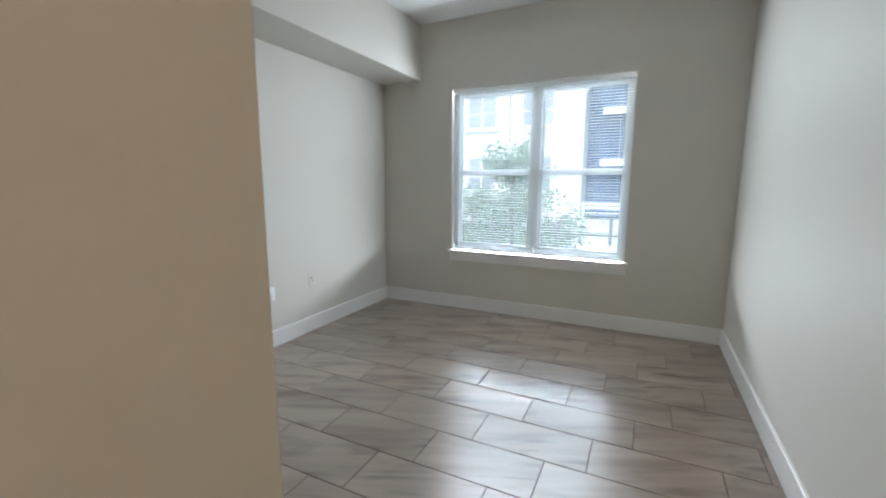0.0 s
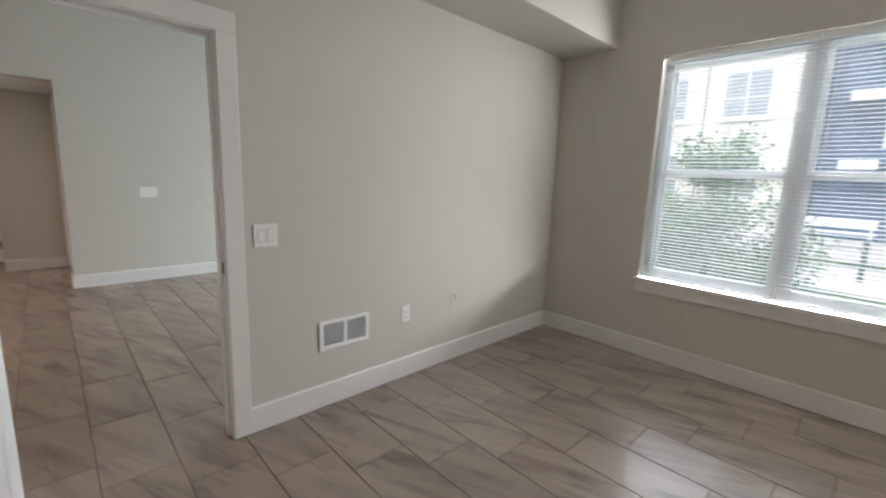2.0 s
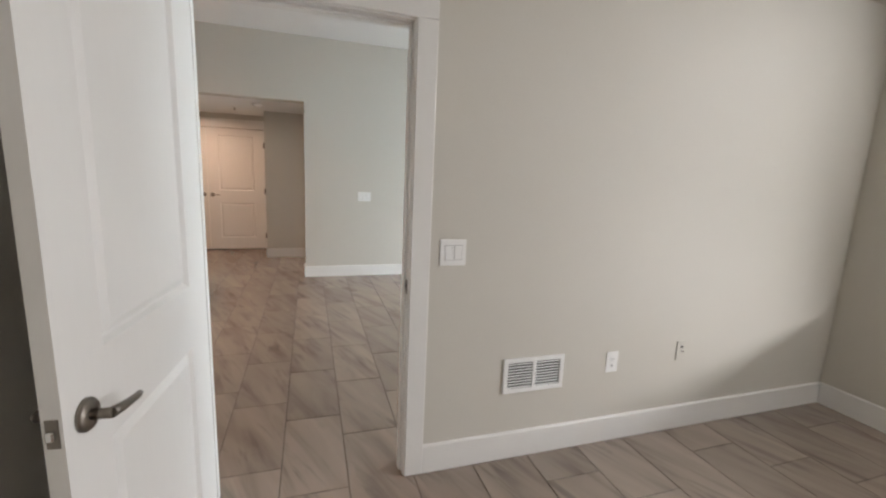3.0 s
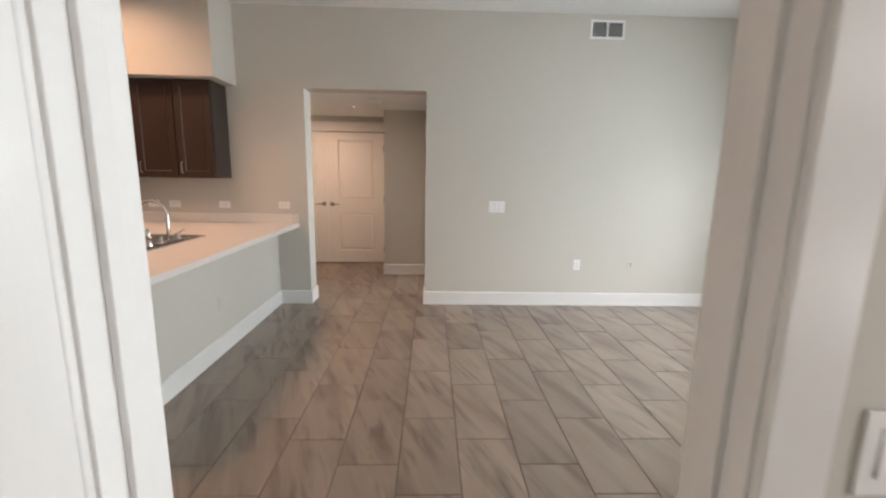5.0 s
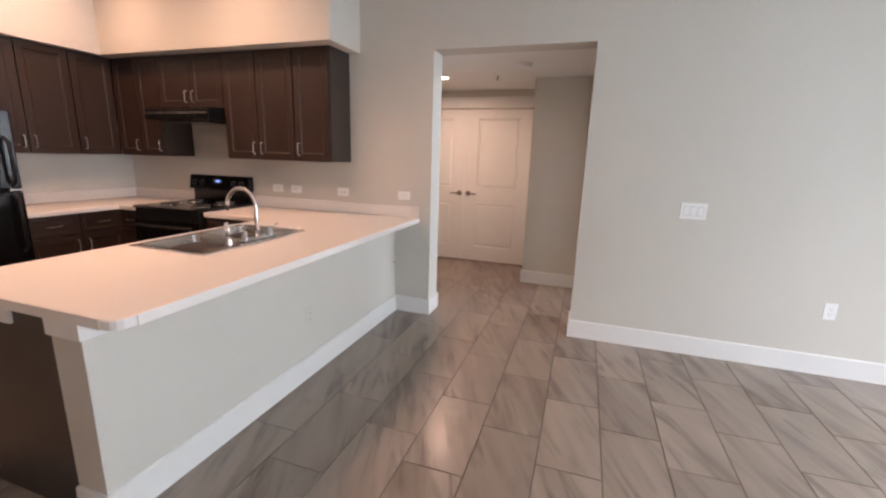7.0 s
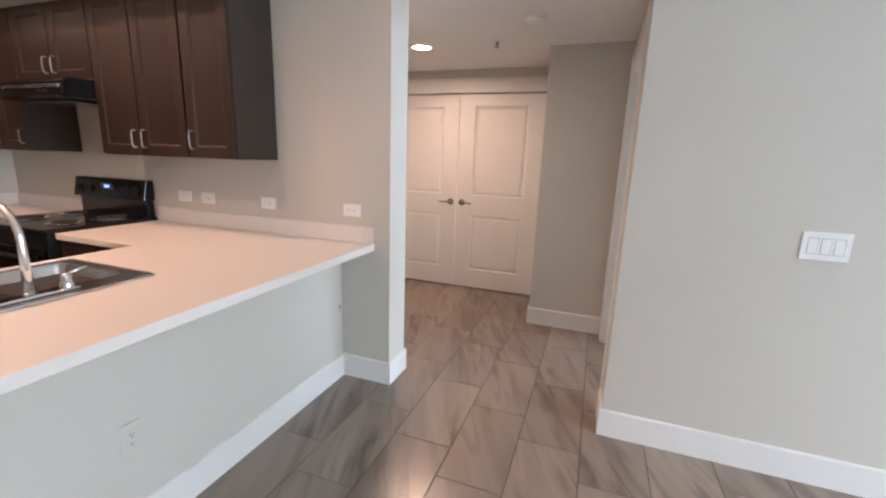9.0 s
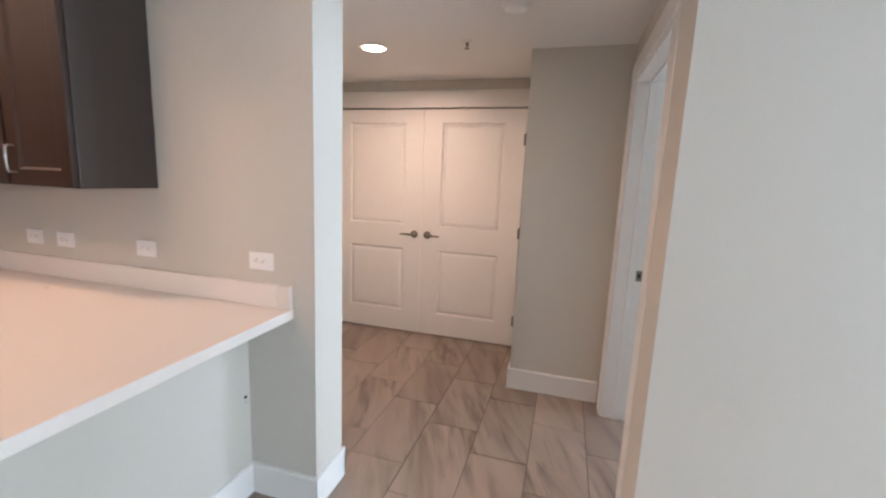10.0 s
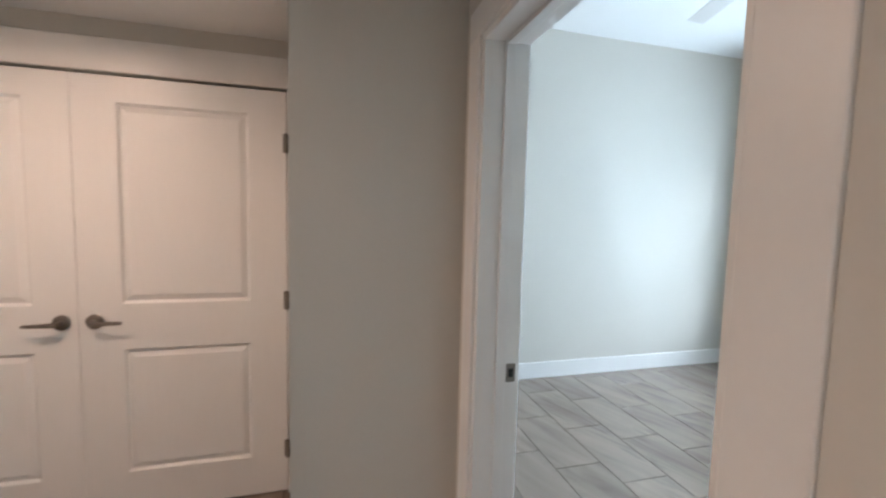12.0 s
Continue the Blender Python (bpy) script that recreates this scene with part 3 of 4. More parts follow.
blind(-0.840, WIN[1] - 0.008, WIN[2] + 0.006, WIN[3], 4.495, "white horizontal mini blind with slats tilted open")

# ---- wall plates and grilles ----


def facing(axis, at, sign, u, z):
    """A frame on a wall: local x along the wall, z up, -y out of the wall."""
    if axis == "x":
        return Matrix(((0, -sign, 0, at), (sign, 0, 0, u), (0, 0, 1, z), (0, 0, 0, 1)))
    return Matrix(((-sign, 0, 0, u), (0, -sign, 0, at), (0, 0, 1, z), (0, 0, 0, 1)))


def plate(name, m, w, h, label, category, group="", painted=False):
    ob = thing(name, m @ Vector((0, 0, 0)), label, category, group)
    part("cover_plate", place(cube(-w / 2, w / 2, -0.006, -0.0003, -h / 2, h / 2, 0.003), m), PAINT if painted else PLASTIC, ob)
    return ob


def switch(m, gangs):
    ob = plate("light_switch", m, 0.046 * gangs + 0.032, 0.120, "white %s-gang rocker light switch on the wall" % {2: "two", 3: "three"}[gangs], "light switch")
    for k in range(gangs):
        x = (k - (gangs - 1) / 2) * 0.046
        bm = place(cube(x - 0.0165, x + 0.0165, -0.0085, -0.005, -0.033, 0.033, 0.0015), m @ pose(0, 0, 0, 3 if k % 2 else -3))
        # grey plate draws the shaded gap line around the rocker
        part("rocker_shade_line", place(cube(x - 0.0185, x + 0.0185, -0.0066, -0.005, -0.035, 0.035), m), SHADOW_GAP, ob)
        part("rocker", bm, PLASTIC, ob)
    return ob


def outlet(m, label="white duplex outlet with a screwless plate on the wall", flat=False, painted=False):
    ob = plate("power_outlet", m, 0.118 if flat else 0.074, 0.074 if flat else 0.118, label, "outlet", "", painted)
    turn = pose(0, 0, 0, 0, 90, 0) if flat else Matrix()
    part("socket_face", place(cube(-0.0165, 0.0165, -0.008, -0.005, -0.033, 0.033, 0.001), m @ turn), PAINT if painted else PLASTIC, ob)
    for s in (-1, 1):
        for x, h in ((-0.006, 0.0085), (0.006, 0.0065)):
            part("slot", place(cube(x - 0.001, x + 0.001, -0.0088, -0.007, s * 0.018 - h / 2, s * 0.018 + h / 2), m @ turn), DARK, ob)
        part("slot", place(cyl((0, -0.0088, s * 0.018 - 0.010), (0, -0.007, s * 0.018 - 0.010), 0.0025, 10), m @ turn), DARK, ob)
    return ob


def jack(m):
    ob = plate("cable_jack", m, 0.070, 0.115, "wall-coloured cable jack plate with a small metal socket", "wall jack", "", True)
    part("socket", place(cyl((0, -0.018, 0.0), (0, -0.004, 0.0), 0.0055, 12), m), CHROME, ob, "threaded metal socket")
    part("phone_port", place(cube(-0.007, 0.007, -0.0075, -0.0055, 0.018, 0.03), m), DARK, ob)
    return ob


def grille(name, m, w, h, label):
    ob = thing(name, m @ Vector((0, 0, 0)), label, "vent")
    f, mid = 0.024, 0.010
    bm = slab([-w / 2, -w / 2 + f, -mid, mid, w / 2 - f, w / 2], [-h / 2, -h / 2 + f, h / 2 - f, h / 2], lambda u, v: not (abs(v) < h / 2 - f and mid < abs(u) < w / 2 - f), -0.011, -0.0003, "y")
    soften(bm, 0.0025, 2)
    part("frame", place(bm, m), PLASTIC, ob)
    # flat sheet on the wall, coloured as the shaded duct
    part("duct_shade", place(cube(-w / 2 + f * 0.6, w / 2 - f * 0.6, -0.0035, -0.0008, -h / 2 + f * 0.6, h / 2 - f * 0.6), m), DARK, ob, "flat dark sheet for the shade behind the slats")
    n = 9
    for a, b in ((-w / 2 + f - 0.002, -mid + 0.002), (mid - 0.002, w / 2 - f + 0.002)):
        for k in range(n):
            z = -h / 2 + f + (h - 2 * f) * (k + 0.5) / n
            part("slat", place(cube(a, b, -0.0055, 0.0005, -0.0009, 0.0009), m @ pose(0, -0.004, z, 35)), PLASTIC, ob)
    return ob


switch(facing("x", -2.62, 1, 1.727, 1.088), 2)
grille("return_grille", facing("x", -2.62, 1, 2.194, 0.452), 0.345, 0.185, "white slatted return air grille low on the wall")
outlet(facing("x", -2.62, 1, 2.675, 0.468))
jack(facing("x", -2.62, 1, 3.155, 0.490))
outlet(facing("y", 4.45, -1, -1.381, 0.44), "wall-coloured duplex outlet under the window", False, True)
switch(facing("x", -6.67, 1, 1.830, 1.100), 3)
outlet(facing("x", -6.67, 1, 2.750, 0.468))
jack(facing("x", -6.67, 1, 3.357, 0.460))
grille("supply_grille", facing("x", -6.67, 1, 2.888, 2.911), 0.355, 0.185, "white slatted air supply grille high on the wall")
for y in (-0.448, -1.072, -1.592, -1.808):
    outlet(facing("x", -6.67, 1, y, 1.083), "white horizontal outlet above the backsplash", True)
outlet(facing("y", -0.53, 1, -5.36, 0.413), "wall-coloured duplex outlet on the half wall", False, True)
stub = thing("cable_stub", (-6.640, -0.53, 0.47), "small dark cable stub with a screw in the half wall", "cable outlet")
part("grommet", lathe((-6.640, -0.5305, 0.472), [(0.0, 0.0045), (0.0045, 0.0045), (0.0075, 0.003), (0.0085, 0.0)], 16, "y"), DARK, stub, "dark rubber grommet")
part("screw", lathe((-6.640, -0.5305, 0.448), [(0.0, 0.003), (0.003, 0.0025), (0.004, 0.0)], 12, "y"), NICKEL, stub)

# ---- kitchen ----
SHAKER = [(0.003, 0.0015), (0.010, 0.0085), (0.012, 0.009)]


def pull(parent, m, length=0.10, upright=True):
    """A wire pull on a front; m's -y looks out."""
    a, b = (-length / 2, length / 2)
    pts = [(0, 0.0, a), (0, -0.020, a), (0, -0.026, a + 0.010), (0, -0.028, 0), (0, -0.026, b - 0.010), (0, -0.020, b), (0, 0.0, b)]
    if not upright:
        pts = [(z, y, x) for x, y, z in pts]
    return part("handle", place(tube(bmesh.new(), pts, 0.0042, 10), m), NICKEL_BRIGHT, parent, "bright nickel wire pull")


NICKEL_BRIGHT = material("bright_nickel", (0.52, 0.50, 0.47), 0.30, 1.0, vary=0.03, bump=0.0)


def cabinet(name, m, w, d, z0, z1, fronts, label, toe=0.0):
    """A cabinet box; m: local x along the front (0..w), -y out, back at y = d. fronts: (x0, x1, z0, z1, kind, handle x)."""
    ob = thing(name, m @ Vector((w / 2, d / 2, z0)), label, "cabinet")
    part("body", place(cube(0.0005, w - 0.0005, 0.0, d, z0 + toe, z1, 0.0015), m), ESPRESSO_FLAT, ob)
    if toe:
        part("toe_kick", place(cube(0.001, w - 0.001, 0.06, d, z0, z0 + toe), m), BLACK_MATTE, ob)
    for x0, x1, a, b, kind, hx in fronts:
        g = 0.006
        ww, hh = x1 - x0 - 2 * g, b - a - 2 * g
        fr = 0.055 if kind == "door" else 0.028
        bm = panel_leaf(ww, hh, 0.019, [(fr, ww - fr, fr, hh - fr)], SHAKER, False)
        door = part("door" if kind == "door" else "drawer_front", place(bm, m @ pose(x0 + g, -0.0195, a + g)), ESPRESSO, ob, "espresso stained shaker front")
        if kind == "door":
            hz = a + 0.10 if z0 > 1 else b - 0.10
            pull(door, m @ pose(hx, -0.0195, hz))
        else:
            pull(door, m @ pose((x0 + x1) / 2, -0.0195, (a + b) / 2), 0.10, False)
    return ob


def back_m(y):
    return facing("x", -6.36, 1, y, 0)


def side_m(x, front):
    """Run along the kitchen wall, fronts look to +y; local x runs towards -x."""
    return Matrix(((-1, 0, 0, x), (0, -1, 0, front), (0, 0, 1, 0), (0, 0, 0, 1)))


ZB, ZT = 1.359, 2.277
up_label = "dark espresso wall cabinet with shaker doors under the soffit"
cabinet("wall_cabinet", back_m(-1.332), 0.352, 0.309, ZB, ZT, [(0.003, 0.349, ZB, ZT, "door", 0.045)], up_label)
cabinet("wall_cabinet", back_m(-2.078), 0.745, 0.309, ZB, ZT, [(0.0, 0.362, ZB, ZT, "door", 0.320), (0.362, 0.745, ZB, ZT, "door", 0.404)], up_label)
cabinet("wall_cabinet", back_m(-2.848), 0.769, 0.309, 1.805, ZT, [(0.0, 0.3845, 1.805, ZT, "door", 0.343), (0.3845, 0.769, 1.805, ZT, "door", 0.426)], "short espresso wall cabinet above the range hood")
cabinet("wall_cabinet", back_m(-3.150), 0.301, 0.309, ZB, ZT, [(0.0, 0.301, ZB, ZT, "door", 0.262)], up_label)
cabinet("wall_cabinet", back_m(-3.468), 0.317, 0.309, ZB, ZT, [(0.02, 0.317, ZB, ZT, "door", 0.278)], up_label)
cabinet("wall_cabinet", side_m(-5.973, -3.470), 0.385, 0.309, ZB, ZT, [(0.0, 0.36, ZB, ZT, "door", 0.042)], up_label)
cabinet("wall_cabinet", side_m(-5.200, -3.470), 0.772, 0.309, ZB, ZT, [(0.0, 0.386, ZB, ZT, "door", 0.346), (0.386, 0.772, ZB, ZT, "door", 0.426)], up_label)
cabinet("wall_cabinet", side_m(-4.420, -3.470), 0.779, 0.309, 1.80, ZT, [(0.0, 0.39, 1.80, ZT, "door", 0.35), (0.39, 0.779, 1.80, ZT, "door", 0.43)], "short espresso wall cabinet above the refrigerator")

CZ = 0.852
base_label = "dark espresso base cabinet with a drawer above shaker doors"
cabinet("base_cabinet", side_m(-5.285, -3.155), 0.40, 0.624, 0, CZ, [(0, 0.40, 0.67, CZ, "drawer", 0), (0, 0.40, 0.10, 0.67, "door", 0.355)], base_label, 0.10)
cabinet("base_cabinet", side_m(-5.686, -3.155), 0.40, 0.624, 0, CZ, [(0, 0.37, 0.67, CZ, "drawer", 0), (0, 0.37, 0.10, 0.67, "door", 0.045)], base_label, 0.10)
cabinet("base_cabinet", facing("x", -6.055, 1, -3.155, 0), 0.285, 0.614, 0, CZ, [(0.03, 0.285, 0.67, CZ, "drawer", 0), (0.03, 0.285, 0.10, 0.67, "door", 0.245)], base_label, 0.10)
cabinet("base_cabinet", facing("x", -6.055, 1, -2.083, 0), 0.69, 0.614, 0, CZ, [(0, 0.34, 0.67, CZ, "drawer", 0), (0.34, 0.66, 0.67, CZ, "drawer", 0), (0, 0.34, 0.10, 0.67, "door", 0.30), (0.34, 0.66, 0.10, 0.67, "door", 0.38)], base_label, 0.10)
pen = Matrix(((1, 0, 0, -6.05), (0, 1, 0, -1.285), (0, 0, 1, 0), (0, 0, 0, 1)))
pen_unit = cabinet("sink_cabinet", pen, 1.915, 0.59, 0, CZ, [(0.05, 0.50, 0.10, CZ, "door", 0.46), (0.50, 0.95, 0.10, CZ, "door", 0.54), (0.95, 1.43, 0.10, CZ, "door", 1.39), (1.43, 1.90, 0.10, CZ, "door", 1.47)], "dark espresso base cabinet of the kitchen peninsula", 0.10)

part("end_panel", cube(-4.134, -4.114, -1.305, -0.692, 0.0, 0.851, 0.001), ESPRESSO_FLAT, pen_unit, "flat dark espresso end panel")
# half wall of the peninsula with its trim
structure("half_wall", cube(-6.6685, -4.11, -0.690, -0.53, -0.05, 0.850, 0.003), PAINT, "painted half wall that carries the bar counter", "wall")
hw = thing("half_wall_trim", (-4.10, -0.61, 0.775), "white painted trim block under the counter", "trim", "", "structure")
part("trim_block", cube(-4.20, -4.098, -0.700, -0.518, 0.776, 0.851, 0.003), TRIM, hw)
part("trim_cleat", cube(-4.125, -4.100, -1.07, -0.905, 0.780, 0.851, 0.003), TRIM, hw)
bracket = solo("counter_bracket", cube(-6.668, -6.635, -0.53, -0.36, 0.822, 0.851, 0.003), TRIM, "small white counter support against the wall", "bracket")


def counter(name, bm, label):
    soften(bm, 0.007, 3)
    return solo(name, bm, LAMINATE, label, "countertop")


SINK = (-5.665, -4.865, -1.295, -0.785)
bm = slab([-6.668, -6.02, SINK[0], SINK[1], -4.08], [-2.085, -1.40, SINK[2], SINK[3], -0.30], lambda u, v: (v > -1.40 or u < -6.02) and not (SINK[0] < u < SINK[1] and SINK[2] < v < SINK[3]), CZ, 0.892, "z")
corner = [e for e in bm.edges if all((v.co.xy - Vector((-4.08, -0.30))).length < 0.01 for v in e.verts)]
bmesh.ops.bevel(bm, geom=corner, offset=0.05, segments=4, affect="EDGES", profile=0.5)
corner = [e for e in bm.edges if all((v.co.xy - Vector((-4.08, -1.40))).length < 0.01 for v in e.verts)]
bmesh.ops.bevel(bm, geom=corner, offset=0.03, segments=3, affect="EDGES", profile=0.5)
soften(bm, 0.007, 3)
bar = thing("bar_countertop", (-5.3, -0.85, CZ), "off-white laminate peninsula countertop with a rounded corner", "countertop")
part("top_slab", bm, LAMINATE, bar)
part("front_edge_band", cube(-6.667, -4.150, -0.302, -0.296, CZ + 0.001, 0.8935, 0.005, 3), LAMINATE, bar, "rounded laminate edge band")
part("end_edge_band", cube(-4.082, -4.0765, -1.36, -0.370, CZ + 0.001, 0.8935, 0.005, 3), LAMINATE, bar, "rounded laminate edge band")
bm = slab([-6.668, -6.02, -5.255], [-3.778, -3.12, -2.868], lambda u, v: v < -3.12 or u < -6.02, CZ, 0.892, "z")
counter("corner_countertop", bm, "off-white laminate countertop in the kitchen corner")
for a, b in ((-2.083, -0.300), (-3.776, -2.87)):
    solo("backsplash", cube(-6.6685, -6.650, a, b, 0.892, 0.992, 0.004), LAMINATE, "low off-white laminate backsplash behind the countertop", "backsplash")
solo("backsplash", cube(-6.650, -5.255, -3.7785, -3.760, 0.892, 0.992, 0.004), LAMINATE, "low off-white laminate backsplash behind the countertop", "backsplash")

# sink and tap
sx0, sx1, sy0, sy1 = -5.675, -4.84, -1.315, -0.765
sink = thing("kitchen_sink", ((sx0 + sx1) / 2, (sy0 + sy1) / 2, 0.893), "stainless steel double-bowl sink set into the countertop", "sink")
bowls = ((-5.628, -5.285), (-5.245, -4.890))
by0, by1 = -1.280, -0.884
bm = slab([sx0, *bowls[0], *bowls[1], sx1], [sy0, by0, by1, sy1], lambda u, v: not (by0 < v < by1 and any(a < u < b for a, b in bowls)), 0.893, 0.899, "z")
soften(bm, 0.0025, 2)
part("rim", bm, STEEL, sink)
ring = []
for cx, cy, q in ((sx1, sy1, 0), (sx0, sy1, 1), (sx0, sy0, 2), (sx1, sy0, 3)):
    ex, ey = (-1 if cx == sx1 else 1) * 0.024, (-1 if cy == sy1 else 1) * 0.024
    for k in range(5):
        an = math.pi / 2 * (q + k / 4)
        ring.append((cx + ex + 0.022 * math.cos(an), cy + ey + 0.022 * math.sin(an), 0.8985))
part("rim_bead", tube(bmesh.new(), ring + ring[:1], 0.0045, 8), CHROME, sink, "bright rolled edge of the rim")
for a, b in bowls:
    bm = bmesh.new()
    prof = [(0.0, 0.899), (0.004, 0.888), (0.012, 0.76), (0.035, 0.725), (0.09, 0.720)]
    last = None
    for ins, z in prof:
        pts = []
        r = 0.035
        for cx, cy, q in ((b - ins - r, by1 - ins - r, 0), (a + ins + r, by1 - ins - r, 1), (a + ins + r, by0 + ins + r, 2), (b - ins - r, by0 + ins + r, 3)):
            for k in range(5):
                an = math.pi / 2 * (q + k / 4)
                pts.append(bm.verts.new((cx + r * math.cos(an), cy + r * math.sin(an), z)))
        if last:
            for k in range(20):
                bm.faces.new((last[k], last[(k + 1) % 20], pts[(k + 1) % 20], pts[k])).smooth = True
        last = pts
    bm.faces.new(last)
    bowl = part("bowl", bm, STEEL, sink)
    part("drain", lathe(((a + b) / 2, (by0 + by1) / 2, 0.7205), [(0.0, 0.001), (0.030, 0.002), (0.042, 0.004), (0.045, 0.0)], 24), CHROME, bowl, "chrome basket drain")
FX, FY = -5.300, -0.838
tap = thing("kitchen_faucet", (FX, FY, 0.899), "chrome gooseneck kitchen faucet with two lever handles", "faucet")
part("deck_plate", cube(FX - 0.135, FX + 0.135, FY - 0.027, FY + 0.027, 0.899, 0.911, 0.005, 3), CHROME, tap)
pts = [(FX, FY, 0.905), (FX, FY, 1.00), (FX, FY, 1.094)]
for k in range(1, 13):
    a = math.pi * k / 12 * 0.97
    pts.append((FX, FY - 0.112 + 0.112 * math.cos(a), 1.094 + 0.112 * math.sin(a)))
pts.append((FX, FY - 0.227, 1.062))
part("spout", tube(bmesh.new(), pts, 0.012, 16, True, [0.020, 0.0135] + [0.0115] * 13 + [0.0125]), CHROME, tap)
for s in (-1, 1):
    x = FX + s * 0.105
    hd = part("handle_base", lathe((x, FY, 0.908), [(0.024, 0.0), (0.024, 0.008), (0.017, 0.022), (0.016, 0.045), (0.010, 0.052), (0.0, 0.053)], 20), CHROME, tap)
    part("lever", tube(bmesh.new(), [(x, FY, 0.952), (x + s * 0.02, FY + 0.008, 0.962), (x + s * 0.058, FY + 0.022, 0.976)], 0.006, 10, True, [0.007, 0.0065, 0.005]), CHROME, hd)
spray = thing("side_sprayer", (-5.075, FY, 0.899), "chrome side sprayer standing on the sink rim", "sprayer")
part("holder", lathe((-5.075, FY, 0.899), [(0.023, 0.0), (0.022, 0.008), (0.016, 0.030), (0.014, 0.045)], 20), CHROME, spray)
part("spray_head", tube(bmesh.new(), [(-5.075, FY, 0.94), (-5.075, FY, 0.98), (-5.075, FY - 0.006, 1.01), (-5.075, FY - 0.018, 1.025)], 0.012, 14, True, [0.011, 0.013, 0.016, 0.013]), CHROME, spray)

# electric range
ry0, ry1, rx0, rx1 = -2.860, -2.092, -6.655, -5.985
rg = thing("electric_range", ((rx0 + rx1) / 2, (ry0 + ry1) / 2, 0), "black freestanding electric range with coil burners", "range")
part("body", cube(rx0, rx1, ry0, ry1, 0.02, 0.895, 0.004), BLACK_MATTE, rg)
part("cooktop", cube(rx0, rx1 + 0.02, ry0 - 0.002, ry1 + 0.002, 0.895, 0.915, 0.006), BLACK, rg)
bm = bmesh.new()
box(bm, rx0, rx0 + 0.085, ry0, ry1, 1.035, 1.178)
for v in bm.verts:
    if v.co.z > 1.1 and v.co.x > rx0 + 0.05:
        v.co.x -= 0.03
soften(bm, 0.006, 2)
guard = part("backguard", bm, BLACK, rg, "black control panel with a blue clock")
part("backguard_base", cube(rx0, rx0 + 0.05, ry0 + 0.02, ry1 - 0.02, 0.914, 1.037, 0.004), BLACK, rg)
gm = facing("x", rx0 + 0.0705, 1, (ry0 + ry1) / 2, 1.105) @ pose(0, 0, 0, 11.5)
part("display", place(cube(-0.065, 0.065, -0.004, 0.004, -0.028, 0.042, 0.002), gm), BLACK_GLASS, guard)
for k, x in enumerate((-0.020, -0.008, 0.008, 0.020)):
    part("digit", place(cube(x - 0.004, x + 0.004, -0.0052, -0.0035, 0.008, 0.026), gm), BLUE_DIGITS, guard, "blue clock digit")
for k in range(5):
    part("panel_button", place(cube(-0.05 + k * 0.022, -0.036 + k * 0.022, -0.0052, -0.0035, -0.020, -0.012), gm), BLACK_MATTE, guard)
for x in (-0.30, -0.205, 0.205, 0.30):
    kb = part("knob", place(lathe((x, 0, 0.0), [(0.026, 0.004), (0.026, -0.010), (0.021, -0.028), (0.0, -0.028)], 20, "y"), gm), BLACK_MATTE, guard, "black control knob")
    part("knob_grip", place(cube(x - 0.005, x + 0.005, -0.036, -0.026, -0.020, 0.020, 0.002), gm), BLACK_MATTE, kb)
for bx, by, r in ((-6.18, -2.67, 0.095), (-6.18, -2.28, 0.078), (-6.46, -2.67, 0.078), (-6.46, -2.28, 0.095)):
    pan = part("drip_pan", lathe((bx, by, 0.913), [(r * 0.25, 0.002), (r * 0.9, 0.002), (r * 1.08, 0.006), (r * 1.16, 0.006), (r * 1.18, 0.002)], 32), CHROME, rg, "chrome drip pan")
    pts = []
    turns = 3.6
    for k in range(80):
        a = 2 * math.pi * turns * k / 79
        rr = r * (0.22 + 0.70 * k / 79)
        pts.append((bx + rr * math.cos(a), by + rr * math.sin(a), 0.926))
    part("coil", tube(bmesh.new(), pts, 0.0042, 6), COIL, pan, "dark spiral burner coil")
od = part("oven_door", cube(rx1 + 0.001, rx1 + 0.03, ry0 + 0.01, ry1 - 0.01, 0.24, 0.80, 0.006), BLACK, rg)
part("oven_glass", cube(rx1 + 0.029, rx1 + 0.032, ry0 + 0.13, ry1 - 0.13, 0.36, 0.66, 0.001), BLACK_GLASS, od)
part("door_handle", tube(bmesh.new(), [(rx1 + 0.028, ry0 + 0.07, 0.745), (rx1 + 0.07, ry0 + 0.07, 0.75), (rx1 + 0.07, ry1 - 0.07, 0.75), (rx1 + 0.028, ry1 - 0.07, 0.745)], 0.011, 12), BLACK_MATTE, od)
part("storage_drawer", cube(rx1 + 0.001, rx1 + 0.025, ry0 + 0.01, ry1 - 0.01, 0.06, 0.225, 0.005), BLACK, rg)

# range hood
hood = thing("range_hood", (-6.44, -2.465, 1.68), "black under-cabinet range hood with a slanted front", "range hood")
bm = bmesh.new()
prof = ((-6.668, 1.803), (-6.34, 1.803), (-6.205, 1.798), (-6.175, 1.780), (-6.165, 1.690), (-6.668, 1.682))
rings = [[bm.verts.new((x, y, z)) for x, z in prof] for y in (-2.846, -2.082)]
for k in range(6):
    bm.faces.new((rings[0][k], rings[0][(k + 1) % 6], rings[1][(k + 1) % 6], rings[1][k]))
bm.faces.new(rings[0])
bm.faces.new(rings[1])
bmesh.ops.recalc_face_normals(bm, faces=bm.faces)
soften(bm, 0.004, 2)
part("shell", bm, BLACK, hood)
part("filter", cube(-6.60, -6.30, -2.70, -2.22, 1.672, 1.684, 0.002), STEEL, hood, "aluminium grease filter")
part("front_strip", cube(-6.176, -6.163, -2.83, -2.10, 1.738, 1.756, 0.002), STEEL, hood, "brushed metal strip along the front edge")
